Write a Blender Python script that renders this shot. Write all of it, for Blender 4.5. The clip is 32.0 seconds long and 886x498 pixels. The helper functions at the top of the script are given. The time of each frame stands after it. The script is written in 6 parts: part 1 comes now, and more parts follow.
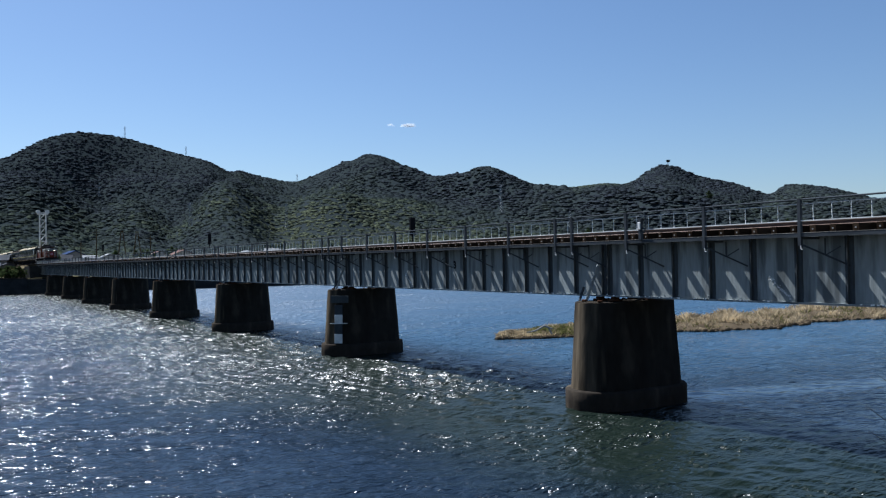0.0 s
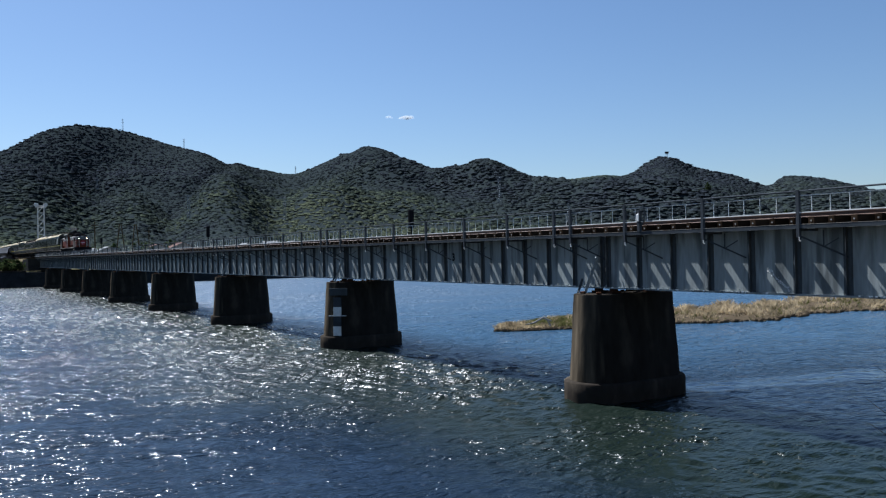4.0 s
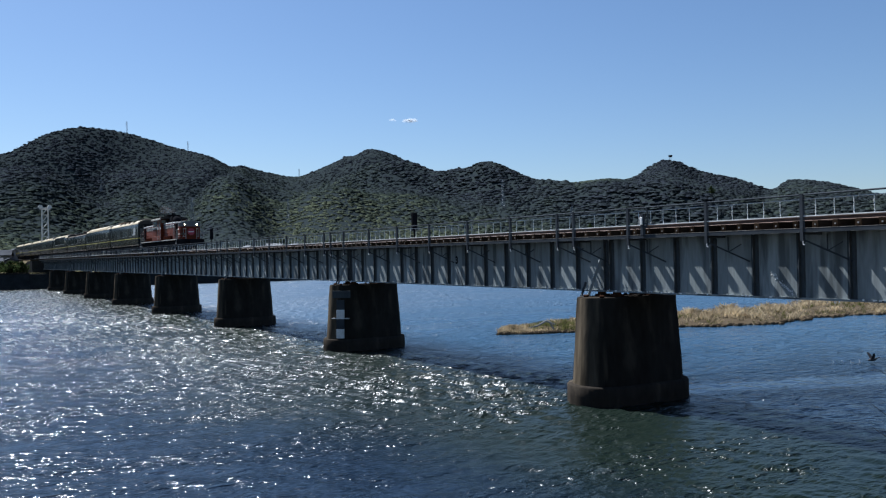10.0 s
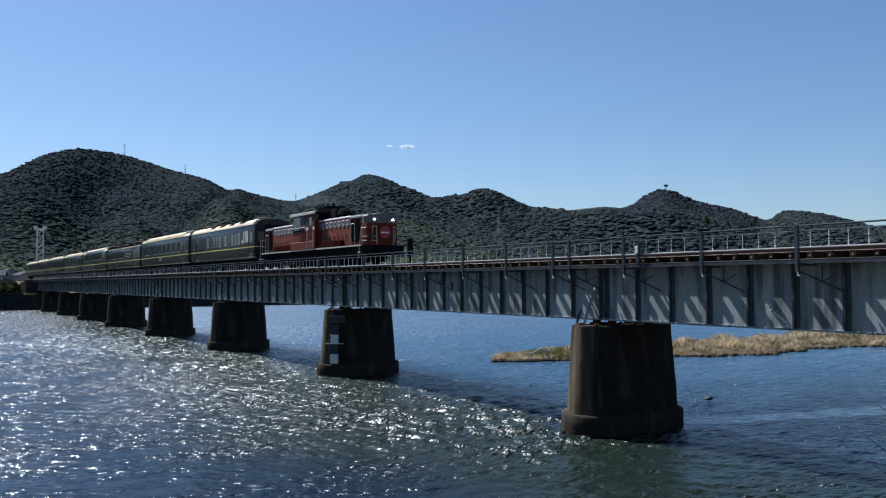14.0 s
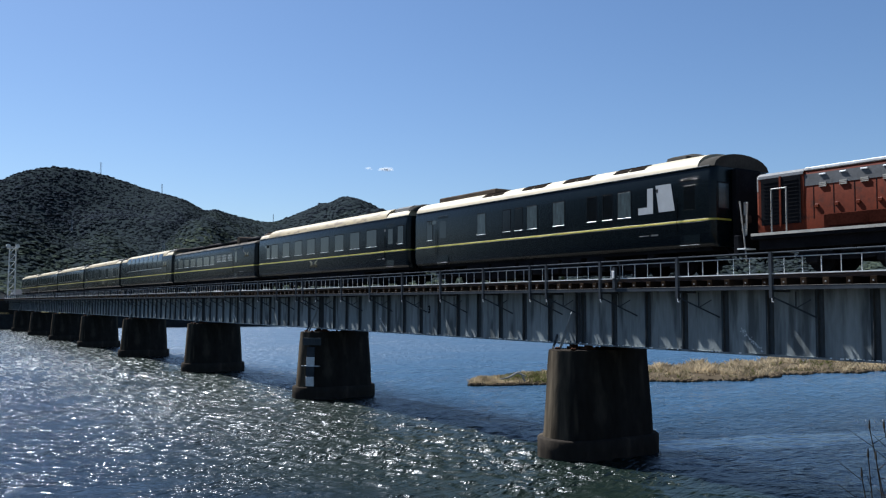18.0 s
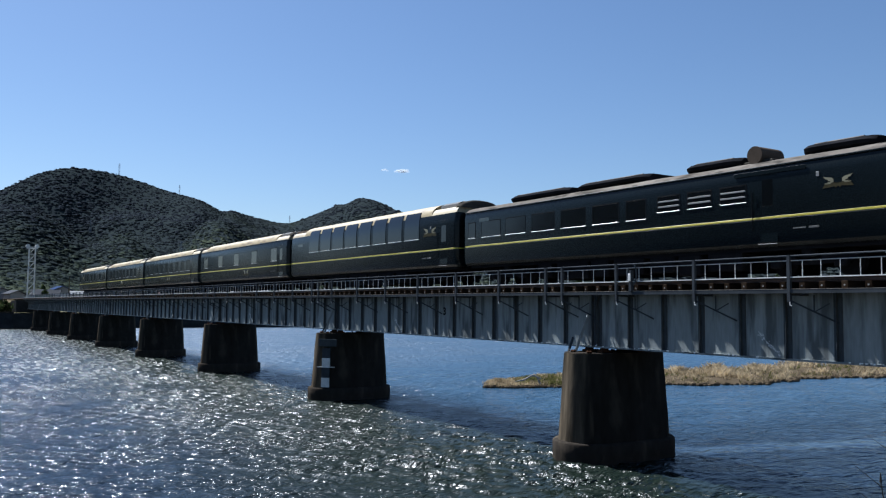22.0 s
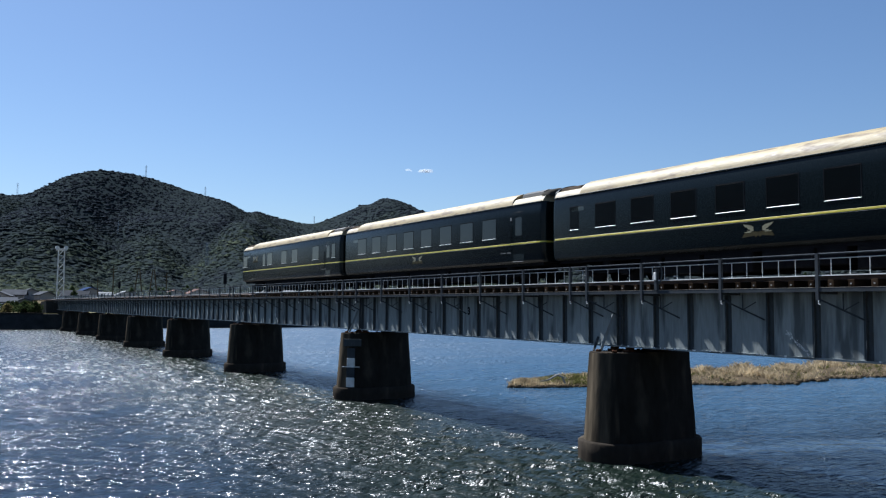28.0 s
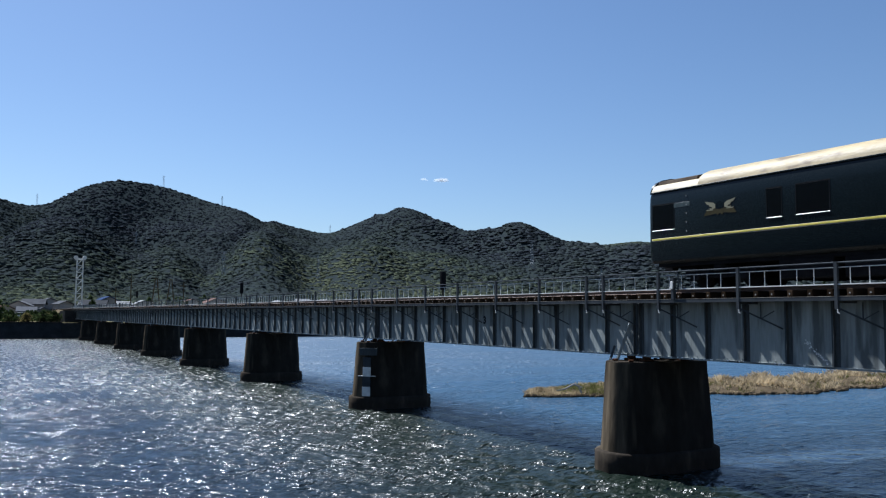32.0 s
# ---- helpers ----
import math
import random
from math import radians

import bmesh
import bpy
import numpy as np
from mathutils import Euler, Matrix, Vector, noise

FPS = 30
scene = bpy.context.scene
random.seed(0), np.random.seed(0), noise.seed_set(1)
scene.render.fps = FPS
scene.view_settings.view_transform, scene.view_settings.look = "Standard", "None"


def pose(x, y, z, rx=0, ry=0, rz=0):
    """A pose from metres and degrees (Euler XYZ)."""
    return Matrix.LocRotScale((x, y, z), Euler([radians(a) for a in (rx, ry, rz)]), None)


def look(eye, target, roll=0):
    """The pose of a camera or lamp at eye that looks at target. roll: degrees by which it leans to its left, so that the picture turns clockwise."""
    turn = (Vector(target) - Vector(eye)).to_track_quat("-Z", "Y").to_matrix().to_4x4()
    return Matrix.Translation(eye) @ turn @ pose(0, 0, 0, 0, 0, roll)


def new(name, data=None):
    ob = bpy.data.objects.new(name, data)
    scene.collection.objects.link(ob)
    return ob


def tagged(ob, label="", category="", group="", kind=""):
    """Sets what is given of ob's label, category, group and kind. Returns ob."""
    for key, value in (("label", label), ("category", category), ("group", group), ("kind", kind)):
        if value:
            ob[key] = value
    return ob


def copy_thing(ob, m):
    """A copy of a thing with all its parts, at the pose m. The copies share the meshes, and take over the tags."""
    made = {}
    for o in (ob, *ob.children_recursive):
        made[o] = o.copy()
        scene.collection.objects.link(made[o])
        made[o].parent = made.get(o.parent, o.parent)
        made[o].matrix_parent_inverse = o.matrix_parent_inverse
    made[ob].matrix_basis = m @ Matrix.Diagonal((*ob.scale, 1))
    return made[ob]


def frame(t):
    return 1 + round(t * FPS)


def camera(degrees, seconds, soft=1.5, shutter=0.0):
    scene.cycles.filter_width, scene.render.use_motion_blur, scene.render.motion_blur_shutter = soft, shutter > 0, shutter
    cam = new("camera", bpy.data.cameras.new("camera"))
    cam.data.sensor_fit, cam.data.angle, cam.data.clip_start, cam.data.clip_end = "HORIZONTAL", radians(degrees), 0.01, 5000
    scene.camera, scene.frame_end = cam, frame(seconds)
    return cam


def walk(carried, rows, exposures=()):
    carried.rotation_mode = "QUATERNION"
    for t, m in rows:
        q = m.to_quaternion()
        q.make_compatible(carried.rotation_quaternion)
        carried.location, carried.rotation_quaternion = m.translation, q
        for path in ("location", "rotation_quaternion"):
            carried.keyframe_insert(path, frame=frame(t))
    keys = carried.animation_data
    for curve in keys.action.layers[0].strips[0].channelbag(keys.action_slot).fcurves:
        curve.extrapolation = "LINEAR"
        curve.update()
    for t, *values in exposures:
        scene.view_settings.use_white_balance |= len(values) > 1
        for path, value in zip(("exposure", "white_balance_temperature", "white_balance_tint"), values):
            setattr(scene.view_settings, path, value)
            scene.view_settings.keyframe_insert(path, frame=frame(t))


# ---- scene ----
EYE = (0.0, 0.0, 5.66)
cam = camera(55.22, 32.0, soft=1.2)


def aimed(yaw, pitch, roll):
    """The camera's pose on its fixed stand: degrees to the right of the bridge's line, upwards, and of lean."""
    a, b = radians(yaw), radians(pitch)
    way = Vector((math.sin(a) * math.cos(b), math.cos(a) * math.cos(b), math.sin(b)))
    return look(EYE, Vector(EYE) + 50 * way, roll)


walk(cam, [(t, aimed(a, b, c)) for t, a, b, c in (
    (0.0, 31.447, 0.772, -1.039), (0.5, 31.223, 0.675, -0.979), (1.0, 31.183, 0.539, -1.042), (1.5, 31.227, 0.536, -1.227),
    (2.0, 31.291, 0.479, -1.236), (2.5, 31.427, 0.339, -1.151), (3.0, 31.498, 0.186, -1.224), (3.5, 31.544, 0.219, -1.159),
    (5.5, 31.443, 0.410, -1.202), (6.0, 31.392, 0.477, -1.244), (6.5, 31.271, 0.398, -1.049), (7.0, 31.210, 0.368, -0.880),
    (7.5, 31.203, 0.468, -0.965), (8.0, 31.265, 0.258, -1.091), (8.5, 31.396, 0.295, -1.078), (9.0, 31.495, 0.332, -1.064),
    (9.5, 31.341, 0.433, -1.108), (10.0, 31.312, 0.449, -1.012), (10.5, 31.332, 0.397, -0.963), (11.0, 31.188, 0.352, -0.913),
    (11.5, 31.267, 0.467, -0.829), (12.0, 31.544, 0.868, -0.626), (12.5, 31.597, 1.329, -0.528), (13.0, 31.526, 1.843, -0.499),
    (13.5, 31.540, 2.167, -0.334), (14.0, 31.630, 2.216, -0.246), (14.5, 31.920, 2.271, -0.154), (16.5, 33.341, 3.726, 0.191),
    (17.0, 33.379, 3.537, 0.249), (17.5, 33.273, 3.610, 0.198), (18.0, 33.138, 3.770, 0.287), (18.5, 33.209, 3.767, 0.378),
    (19.0, 33.459, 3.763, 0.336), (19.5, 33.442, 3.770, 0.368), (20.0, 33.338, 3.775, 0.392), (20.5, 33.327, 3.761, 0.443),
    (21.0, 33.095, 3.816, 0.480), (21.5, 32.478, 3.864, 0.566), (22.0, 32.075, 3.887, 0.597), (22.5, 31.862, 4.080, 0.535),
    (23.0, 31.526, 4.191, 0.427), (23.5, 31.273, 4.345, 0.259), (24.0, 31.019, 4.467, 0.328), (24.5, 30.712, 4.418, 0.338),
    (25.0, 30.328, 4.351, 0.319), (25.5, 30.512, 4.234, 0.357), (27.5, 30.632, 3.940, 0.324), (28.0, 30.449, 3.855, 0.431),
    (28.5, 30.189, 3.869, 0.325), (29.0, 30.026, 3.896, 0.161), (29.5, 29.831, 3.990, 0.262), (30.0, 29.611, 4.142, 0.397),
    (30.5, 29.564, 4.195, 0.319), (31.0, 29.498, 4.284, 0.326), (31.5, 29.426, 4.364, 0.290), (32.0, 29.386, 4.459, 0.407),
)], exposures=((0, 1.32, 5600, 10), (32, 1.36, 5600, 10)))

# ---- light ----
SUN_AZ, SUN_EL = radians(-11.5), radians(51.9)
world = bpy.data.worlds.new("sky")
scene.world = world
world.use_nodes = True
nt = world.node_tree
sky = nt.nodes.new("ShaderNodeTexSky")
sky.sky_type, sky.sun_disc = "NISHITA", False
sky.sun_elevation, sky.sun_rotation = SUN_EL, SUN_AZ
sky.air_density, sky.dust_density, sky.ozone_density = 1.0, 0.45, 3.2
nt.links.new(sky.outputs[0], nt.nodes["Background"].inputs[0])
nt.nodes["Background"].inputs[1].default_value = 0.038
lamp = bpy.data.lights.new("sun", "SUN")
lamp.energy, lamp.angle, lamp.color = 5.0, radians(0.53), (1.0, 0.95, 0.87)
sun = new("sun", lamp)
to_sun = Vector((math.sin(SUN_AZ) * math.cos(SUN_EL), math.cos(SUN_AZ) * math.cos(SUN_EL), math.sin(SUN_EL)))
sun.matrix_world = look(to_sun * 300, (0, 0, 0))


# ---- materials ----
def mat(name, col, rough=0.6, metal=0.0, var=0.3, scale=1.5, fine=25.0, bump=0.15, bscale=60.0, stretch=(1, 1, 1), stain=None,
        stain_at=0.6, rand=0.0, spec=0.5, alpha=1.0, glow=0.0):
    """A worn surface: two scales of colour variation, an optional stain colour, roughness variation and fine relief."""
    m = bpy.data.materials.new(name)
    m.use_nodes = True
    t = m.node_tree
    n, l = t.nodes, t.links
    p = n["Principled BSDF"]
    tc = n.new("ShaderNodeTexCoord")
    mp = n.new("ShaderNodeMapping")
    mp.inputs["Scale"].default_value = stretch
    l.new(tc.outputs["Object"], mp.inputs[0])
    def noisy(s, d=4.0):
        q = n.new("ShaderNodeTexNoise")
        q.inputs["Scale"].default_value, q.inputs["Detail"].default_value = s, d
        l.new(mp.outputs[0], q.inputs["Vector"])
        return q.outputs[0]
    def math_(op, a, b):
        q = n.new("ShaderNodeMath")
        q.operation = op
        for i, x in enumerate((a, b)):
            if isinstance(x, (int, float)):
                q.inputs[i].default_value = x
            else:
                l.new(x, q.inputs[i])
        return q.outputs[0]
    big, small = noisy(scale), noisy(fine, 2.0)
    f = math_("ADD", math_("MULTIPLY", big, 0.65), math_("MULTIPLY", small, 0.35))
    if rand:
        oi = n.new("ShaderNodeObjectInfo")
        f = math_("ADD", f, math_("MULTIPLY", math_("SUBTRACT", oi.outputs["Random"], 0.5), rand))
    ramp = n.new("ShaderNodeValToRGB")
    e = ramp.color_ramp.elements
    e[0].position, e[1].position = 0.3, 0.72
    e[0].color = (*[c * (1 - var) for c in col], 1)
    e[1].color = (*[min(1, c * (1 + var)) for c in col], 1)
    l.new(f, ramp.inputs[0])
    out = ramp.outputs[0]
    if stain:
        r2 = n.new("ShaderNodeValToRGB")
        r2.color_ramp.elements[0].position, r2.color_ramp.elements[1].position = stain_at - 0.06, stain_at + 0.08
        l.new(noisy(scale * 2.3, 6.0), r2.inputs[0])
        mix = n.new("ShaderNodeMix")
        mix.data_type = "RGBA"
        l.new(r2.outputs[0], mix.inputs["Factor"])
        l.new(out, mix.inputs["A"])
        mix.inputs["B"].default_value = (*stain, 1)
        out = mix.outputs["Result"]
    l.new(out, p.inputs["Base Color"])
    l.new(math_("ADD", math_("MULTIPLY", small, 0.25), rough - 0.12), p.inputs["Roughness"])
    p.inputs["Metallic"].default_value = metal
    p.inputs["Specular IOR Level"].default_value = spec if rough < 0.75 else 0.0
    if alpha < 1:
        p.inputs["Alpha"].default_value = alpha
    if glow:
        p.inputs["Emission Color"].default_value = (*col, 1)
        p.inputs["Emission Strength"].default_value = glow
    if bump:
        b = n.new("ShaderNodeBump")
        b.inputs["Strength"].default_value, b.inputs["Distance"].default_value = bump, 0.02
        l.new(noisy(bscale, 3.0), b.inputs["Height"])
        l.new(b.outputs[0], p.inputs["Normal"])
    return m


def noise_node(nodes, links, source, scale, detail):
    q = nodes.new("ShaderNodeTexNoise")
    q.inputs["Scale"].default_value, q.inputs["Detail"].default_value = scale, detail
    links.new(source, q.inputs["Vector"])
    return q.outputs[0]


def ramp_node(nodes, links, source, stops):
    ramp = nodes.new("ShaderNodeValToRGB")
    e = ramp.color_ramp.elements
    while len(e) < len(stops):
        e.new(0.5)
    for k, (at, col) in zip(e, stops):
        k.position, k.color = at, (*col, 1)
    links.new(source, ramp.inputs[0])
    return ramp.outputs[0]


def water_material():
    """River water: the mesh carries the waves, this adds ripples, their gusts and a colour that holds some reflected
    sky.
    """
    m = bpy.data.materials.new("river_water")
    m.use_nodes = True
    t = m.node_tree
    n, l = t.nodes, t.links
    p = n["Principled BSDF"]
    p.inputs["IOR"].default_value = 1.333
    tc = n.new("ShaderNodeTexCoord")
    def noisy(s, st, d=3.0, rot=0.0, dist=0.0):
        mp = n.new("ShaderNodeMapping")
        mp.inputs["Scale"].default_value = st
        mp.inputs["Rotation"].default_value = (0, 0, rot)
        l.new(tc.outputs["Object"], mp.inputs[0])
        q = n.new("ShaderNodeTexNoise")
        q.inputs["Scale"].default_value, q.inputs["Detail"].default_value, q.inputs["Distortion"].default_value = s, d, dist
        l.new(mp.outputs[0], q.inputs["Vector"])
        return q.outputs[0]

    def put(x, socket):
        if isinstance(x, (int, float)):
            socket.default_value = x
        else:
            l.new(x, socket)
    def calc(op, a, b=0.0):
        q = n.new("ShaderNodeMath")
        q.operation = op
        put(a, q.inputs[0])
        put(b, q.inputs[1])
        return q.outputs[0]
    def ranged(x, a, b, c=0.0, d=1.0):
        q = n.new("ShaderNodeMapRange")
        q.interpolation_type = "SMOOTHSTEP"
        for i, v in enumerate((x, a, b, c, d)):
            put(v, q.inputs[i])
        return q.outputs[0]
    def mixed(f, a, b):
        return calc("ADD", a, calc("MULTIPLY", f, calc("SUBTRACT", b, a)))
    sep = n.new("ShaderNodeSeparateXYZ")
    place = n.new("ShaderNodeNewGeometry")      # the belts stay where they are while the ripples drift
    l.new(place.outputs["Position"], sep.inputs[0])
    x, y = sep.outputs[0], sep.outputs[1]
    wander = calc("ADD", x, calc("MULTIPLY", calc("SUBTRACT", noisy(0.06, (1, 0.5, 1), 3.0), 0.5), 12.0))
    # a gust front that travels with the ripples towards the near bank
    own = n.new("ShaderNodeSeparateXYZ")
    l.new(tc.outputs["Object"], own.inputs[0])
    front = ranged(own.outputs[1], 26.0, 38.0)
    belt = calc("MULTIPLY", mixed(front, ranged(wander, 9.0, 17.0), ranged(wander, 5.0, 13.0)), ranged(x, 26.5, 23.5))
    reach = calc("MULTIPLY", ranged(y, 36.0, 80.0), ranged(x, 27.0, 21.0))
    open_side = ranged(x, 18.0, 9.0)
    lee = ranged(x, 24.5, 30.0)
    # cat's paws: streaks of rougher and smoother water
    paws = ranged(noisy(0.16, (0.45, 1.3, 1), 4.0, radians(14), 0.8), 0.38, 0.62, 0.62, 1.3)
    groups = ranged(noisy(0.55, (0.5, 0.9, 1), 3.0, radians(-15), 0.6), 0.4, 0.62, 0.55, 1.35)
    force = calc("ADD", calc("ADD", RIPPLE[0], calc("MULTIPLY", belt, mixed(front, *RIPPLE[1]))), calc("MULTIPLY", open_side, mixed(front, *RIPPLE[2])))
    force = calc("MULTIPLY", force, mixed(reach, 1.0, RIPPLE[3]))
    force = calc("MULTIPLY", force, calc("MULTIPLY", paws, groups))
    force = calc("MULTIPLY", force, mixed(lee, 1.0, RIPPLE[4]))
    # the still slick in the lee of the nearest pier
    across = calc("ABSOLUTE", calc("ADD", calc("SUBTRACT", calc("SUBTRACT", y, 24.3), calc("MULTIPLY", calc("SUBTRACT", x, 26.0), -0.28)),
                                   calc("MULTIPLY", calc("SUBTRACT", noisy(0.4, (0.4, 1, 1)), 0.5), 4.0)))
    slick = calc("MULTIPLY", ranged(across, 2.0, 0.7), ranged(x, 24.5, 26.5))
    force = calc("MULTIPLY", force, mixed(slick, 1.0, 0.15))
    def bumpy(h, dist, below=None):
        b = n.new("ShaderNodeBump")
        b.inputs["Strength"].default_value = 1.0
        l.new(calc("MULTIPLY", force, dist), b.inputs["Distance"])
        l.new(h, b.inputs["Height"])
        if below:
            l.new(below, b.inputs["Normal"])
        return b.outputs[0]
    # short chop behind the bridge, but for the slick
    chop = n.new("ShaderNodeBump")
    chop.inputs["Strength"].default_value = 1.0
    l.new(calc("MULTIPLY", calc("MULTIPLY", calc("MULTIPLY", ranged(x, 23.0, 27.0), paws), mixed(slick, 1.0, 0.12)), LEE_CHOP[1]), chop.inputs["Distance"])
    l.new(noisy(LEE_CHOP[0], (0.55, 1.0, 1), 2.0, radians(20), 0.5), chop.inputs["Height"])
    normal = chop.outputs[0]
    for size, stretch, turn, depth in RIPPLES:
        normal = bumpy(noisy(size, stretch, 1.0, radians(turn), 0.4), depth, normal)
    l.new(normal, p.inputs["Normal"])
    # wavelets too small to see singly spread the light, in clusters on the far reach
    beads = ranged(noisy(1.5, (1.5, 0.4, 1), 3.0, radians(-18), 0.5), 0.5, 0.64, 0.1, 1.0)
    far_off = mixed(reach, calc("ADD", WATER_ROUGH[0], calc("MULTIPLY", belt, WATER_ROUGH[3])), calc("ADD", WATER_ROUGH[0], calc("MULTIPLY", beads, WATER_ROUGH[1])))
    still = mixed(slick, calc("ADD", ranged(y, 32.0, 95.0, *WATER_ROUGH[2]), calc("MULTIPLY", calc("SUBTRACT", paws, 1.0), 0.1)), 0.06)
    l.new(mixed(lee, far_off, still), p.inputs["Roughness"])
    tint = n.new("ShaderNodeMix")
    tint.data_type = "RGBA"
    l.new(belt, tint.inputs["Factor"])
    tint.inputs["A"].default_value = (0.006, 0.012, 0.022, 1)
    tint.inputs["B"].default_value = (0.0045, 0.009, 0.0065, 1)
    sky_tint = n.new("ShaderNodeMix")          # reflected sky painted as a brighter blue outside the main stream
    sky_tint.data_type = "RGBA"
    l.new(calc("MULTIPLY", ranged(x, 25.0, 32.0), ranged(y, 20.0, 38.0)), sky_tint.inputs["Factor"])
    l.new(tint.outputs["Result"], sky_tint.inputs["A"])
    sky_tint.inputs["B"].default_value = (0.021, 0.051, 0.090, 1)
    l.new(sky_tint.outputs["Result"], p.inputs["Base Color"])
    return m


# ripple strength: everywhere, in the belt (before and behind the gust front), on the open side, on the far reach, in the lee
RIPPLE = (0.8, (0.35, 0.6), (0.0, 0.38), 0.6, 1.25)
RIPPLES = ((2.6, (0.5, 1.0, 1), 24, 0.15), (5.5, (0.5, 1.0, 1), -12, 0.1), (13.0, (0.6, 1.0, 1), 8, 0.032))
LEE_CHOP = (1.9, 0.34)            # fineness and height
WATER_ROUGH = (0.16, 0.3, (0.17, 0.42), 0.13)   # open water, added in far clusters, in the lee, added in the belt
WATER = water_material()
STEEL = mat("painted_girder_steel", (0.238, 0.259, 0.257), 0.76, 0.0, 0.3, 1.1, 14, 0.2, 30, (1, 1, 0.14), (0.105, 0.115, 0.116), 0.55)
STEEL_DARK = mat("dark_girder_steel", (0.062, 0.07, 0.075), 0.8, 0.0, 0.3, 1.2, 18, 0.2, 30, (1, 1, 0.35), (0.05, 0.045, 0.04), 0.6)
PALE = mat("pale_weathered_paint", (0.62, 0.62, 0.6), 0.6, 0.0, 0.3, 2, 20, 0.05, stain=(0.28, 0.2, 0.14), stain_at=0.68)
RAILING_DARK = mat("dark_painted_steel", (0.05, 0.056, 0.063), 0.8, 0.0, 0.3, 2, 30, 0.1)
GALV = mat("galvanised_steel", (0.5, 0.5, 0.49), 0.55, 0.1, 0.25, 3, 40, 0.1, stain=(0.25, 0.16, 0.1), stain_at=0.7)
RUST = mat("rusty_steel", (0.06, 0.03, 0.018), 0.8, 0.1, 0.45, 3, 30, 0.4, 40)
RAIL_STEEL = mat("rail_steel", (0.08, 0.045, 0.03), 0.6, 0.2, 0.35, 2, 30, 0.2)
SLEEPER = mat("tarred_timber", (0.024, 0.017, 0.012), 0.85, 0, 0.45, 2, 30, 0.5, 25, (1, 4, 4), rand=0.5)
def pier_concrete():
    """Streaked pier concrete: the flanks' shade is painted near black, the sunlit rounded noses tan with worn drips."""
    m = mat("lit_nose_pier_concrete", (0.024, 0.0215, 0.0185), 0.85, 0, 0.4, 0.6, 5, 0.4, 10, (1, 1, 0.35), (0.05, 0.043, 0.034), 0.62)
    n, l = m.node_tree.nodes, m.node_tree.links
    colour = n["Principled BSDF"].inputs["Base Color"]
    tc, sep, mp = n.new("ShaderNodeTexCoord"), n.new("ShaderNodeSeparateXYZ"), n.new("ShaderNodeMapping")
    l.new(tc.outputs["Object"], sep.inputs[0])
    mp.inputs["Scale"].default_value = (3.2, 3.2, 0.3)
    l.new(tc.outputs["Object"], mp.inputs[0])
    drips = noise_node(n, l, mp.outputs[0], 1.0, 5)
    def calc(op, a, b):
        q = n.new("ShaderNodeMath")
        q.operation = op
        for k, v in enumerate((a, b)):
            if isinstance(v, (int, float)):
                q.inputs[k].default_value = v
            else:
                l.new(v, q.inputs[k])
        return q.outputs[0]
    # tan towards both ends: sunlight on the noses put into the colour
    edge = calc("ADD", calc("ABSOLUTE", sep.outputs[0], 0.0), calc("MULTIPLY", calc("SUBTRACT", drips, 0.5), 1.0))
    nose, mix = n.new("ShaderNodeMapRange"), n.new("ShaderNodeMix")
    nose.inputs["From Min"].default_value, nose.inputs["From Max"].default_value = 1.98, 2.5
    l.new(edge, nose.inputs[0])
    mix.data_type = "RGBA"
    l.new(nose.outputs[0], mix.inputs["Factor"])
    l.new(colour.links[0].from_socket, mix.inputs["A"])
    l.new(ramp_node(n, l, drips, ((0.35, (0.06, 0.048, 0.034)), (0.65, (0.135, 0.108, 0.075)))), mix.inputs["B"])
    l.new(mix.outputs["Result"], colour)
    return m


CONCRETE = mat("dark_river_concrete", (0.034, 0.029, 0.024), 0.85, 0, 0.4, 0.6, 5, 0.4, 10, (1, 1, 0.35), (0.075, 0.062, 0.046), 0.62)
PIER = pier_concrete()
MASONRY = mat("dark_sea_wall_stone", (0.032, 0.033, 0.034), 0.9, 0, 0.5, 0.5, 6, 0.6, 8)
GREEN = mat("deep_green_car_paint", (0.0022, 0.0055, 0.0070), 0.25, 0, 0.2, 0.5, 45, 0.0, spec=0.2)
CREAM_ROOF = mat("pale_grey_roof_paint", (0.27, 0.215, 0.118), 0.6, 0, 0.35, 1.6, 14, 0.35, 12, (1, 0.3, 1), (0.13, 0.092, 0.05), 0.57, spec=0.25)
DARK_ROOF = mat("sooty_roof_paint", (0.05, 0.046, 0.04), 0.8, 0, 0.4, 0.8, 10, 0.2, 10)
PALE_ROOF = mat("whitish_roof_paint", (0.37, 0.31, 0.2), 0.6, 0, 0.25, 0.9, 10, 0.25, 8, (1, 0.25, 1), (0.2, 0.155, 0.095), 0.64, spec=0.3)
OLD_ROOF = mat("weathered_grey_roof", (0.13, 0.115, 0.1), 0.8, 0, 0.45, 1.2, 12, 0.2, 10, (1, 0.4, 1), (0.05, 0.045, 0.04), 0.55)
PANEL = mat("streaked_grey_roof_panel", (0.06, 0.055, 0.05), 0.7, 0, 0.35, 1.5, 20, 0.15, 30, (4, 0.4, 4), (0.17, 0.155, 0.135), 0.68, spec=0.2)
BROWN = mat("brown_roof_panel", (0.075, 0.06, 0.048), 0.8, 0, 0.35, 1.5, 20)
LOUVRE = mat("dark_louvre_opening", (0.026, 0.02, 0.016), 0.8, 0, 0.35, 1.5, 20)
BLACK = mat("sooty_underframe", (0.013, 0.013, 0.0145), 0.8, 0, 0.4, 2, 20)
YELLOW = mat("yellow_stripe_paint", (0.48, 0.41, 0.045), 0.4, 0, 0.15, 1.5, 20, 0)
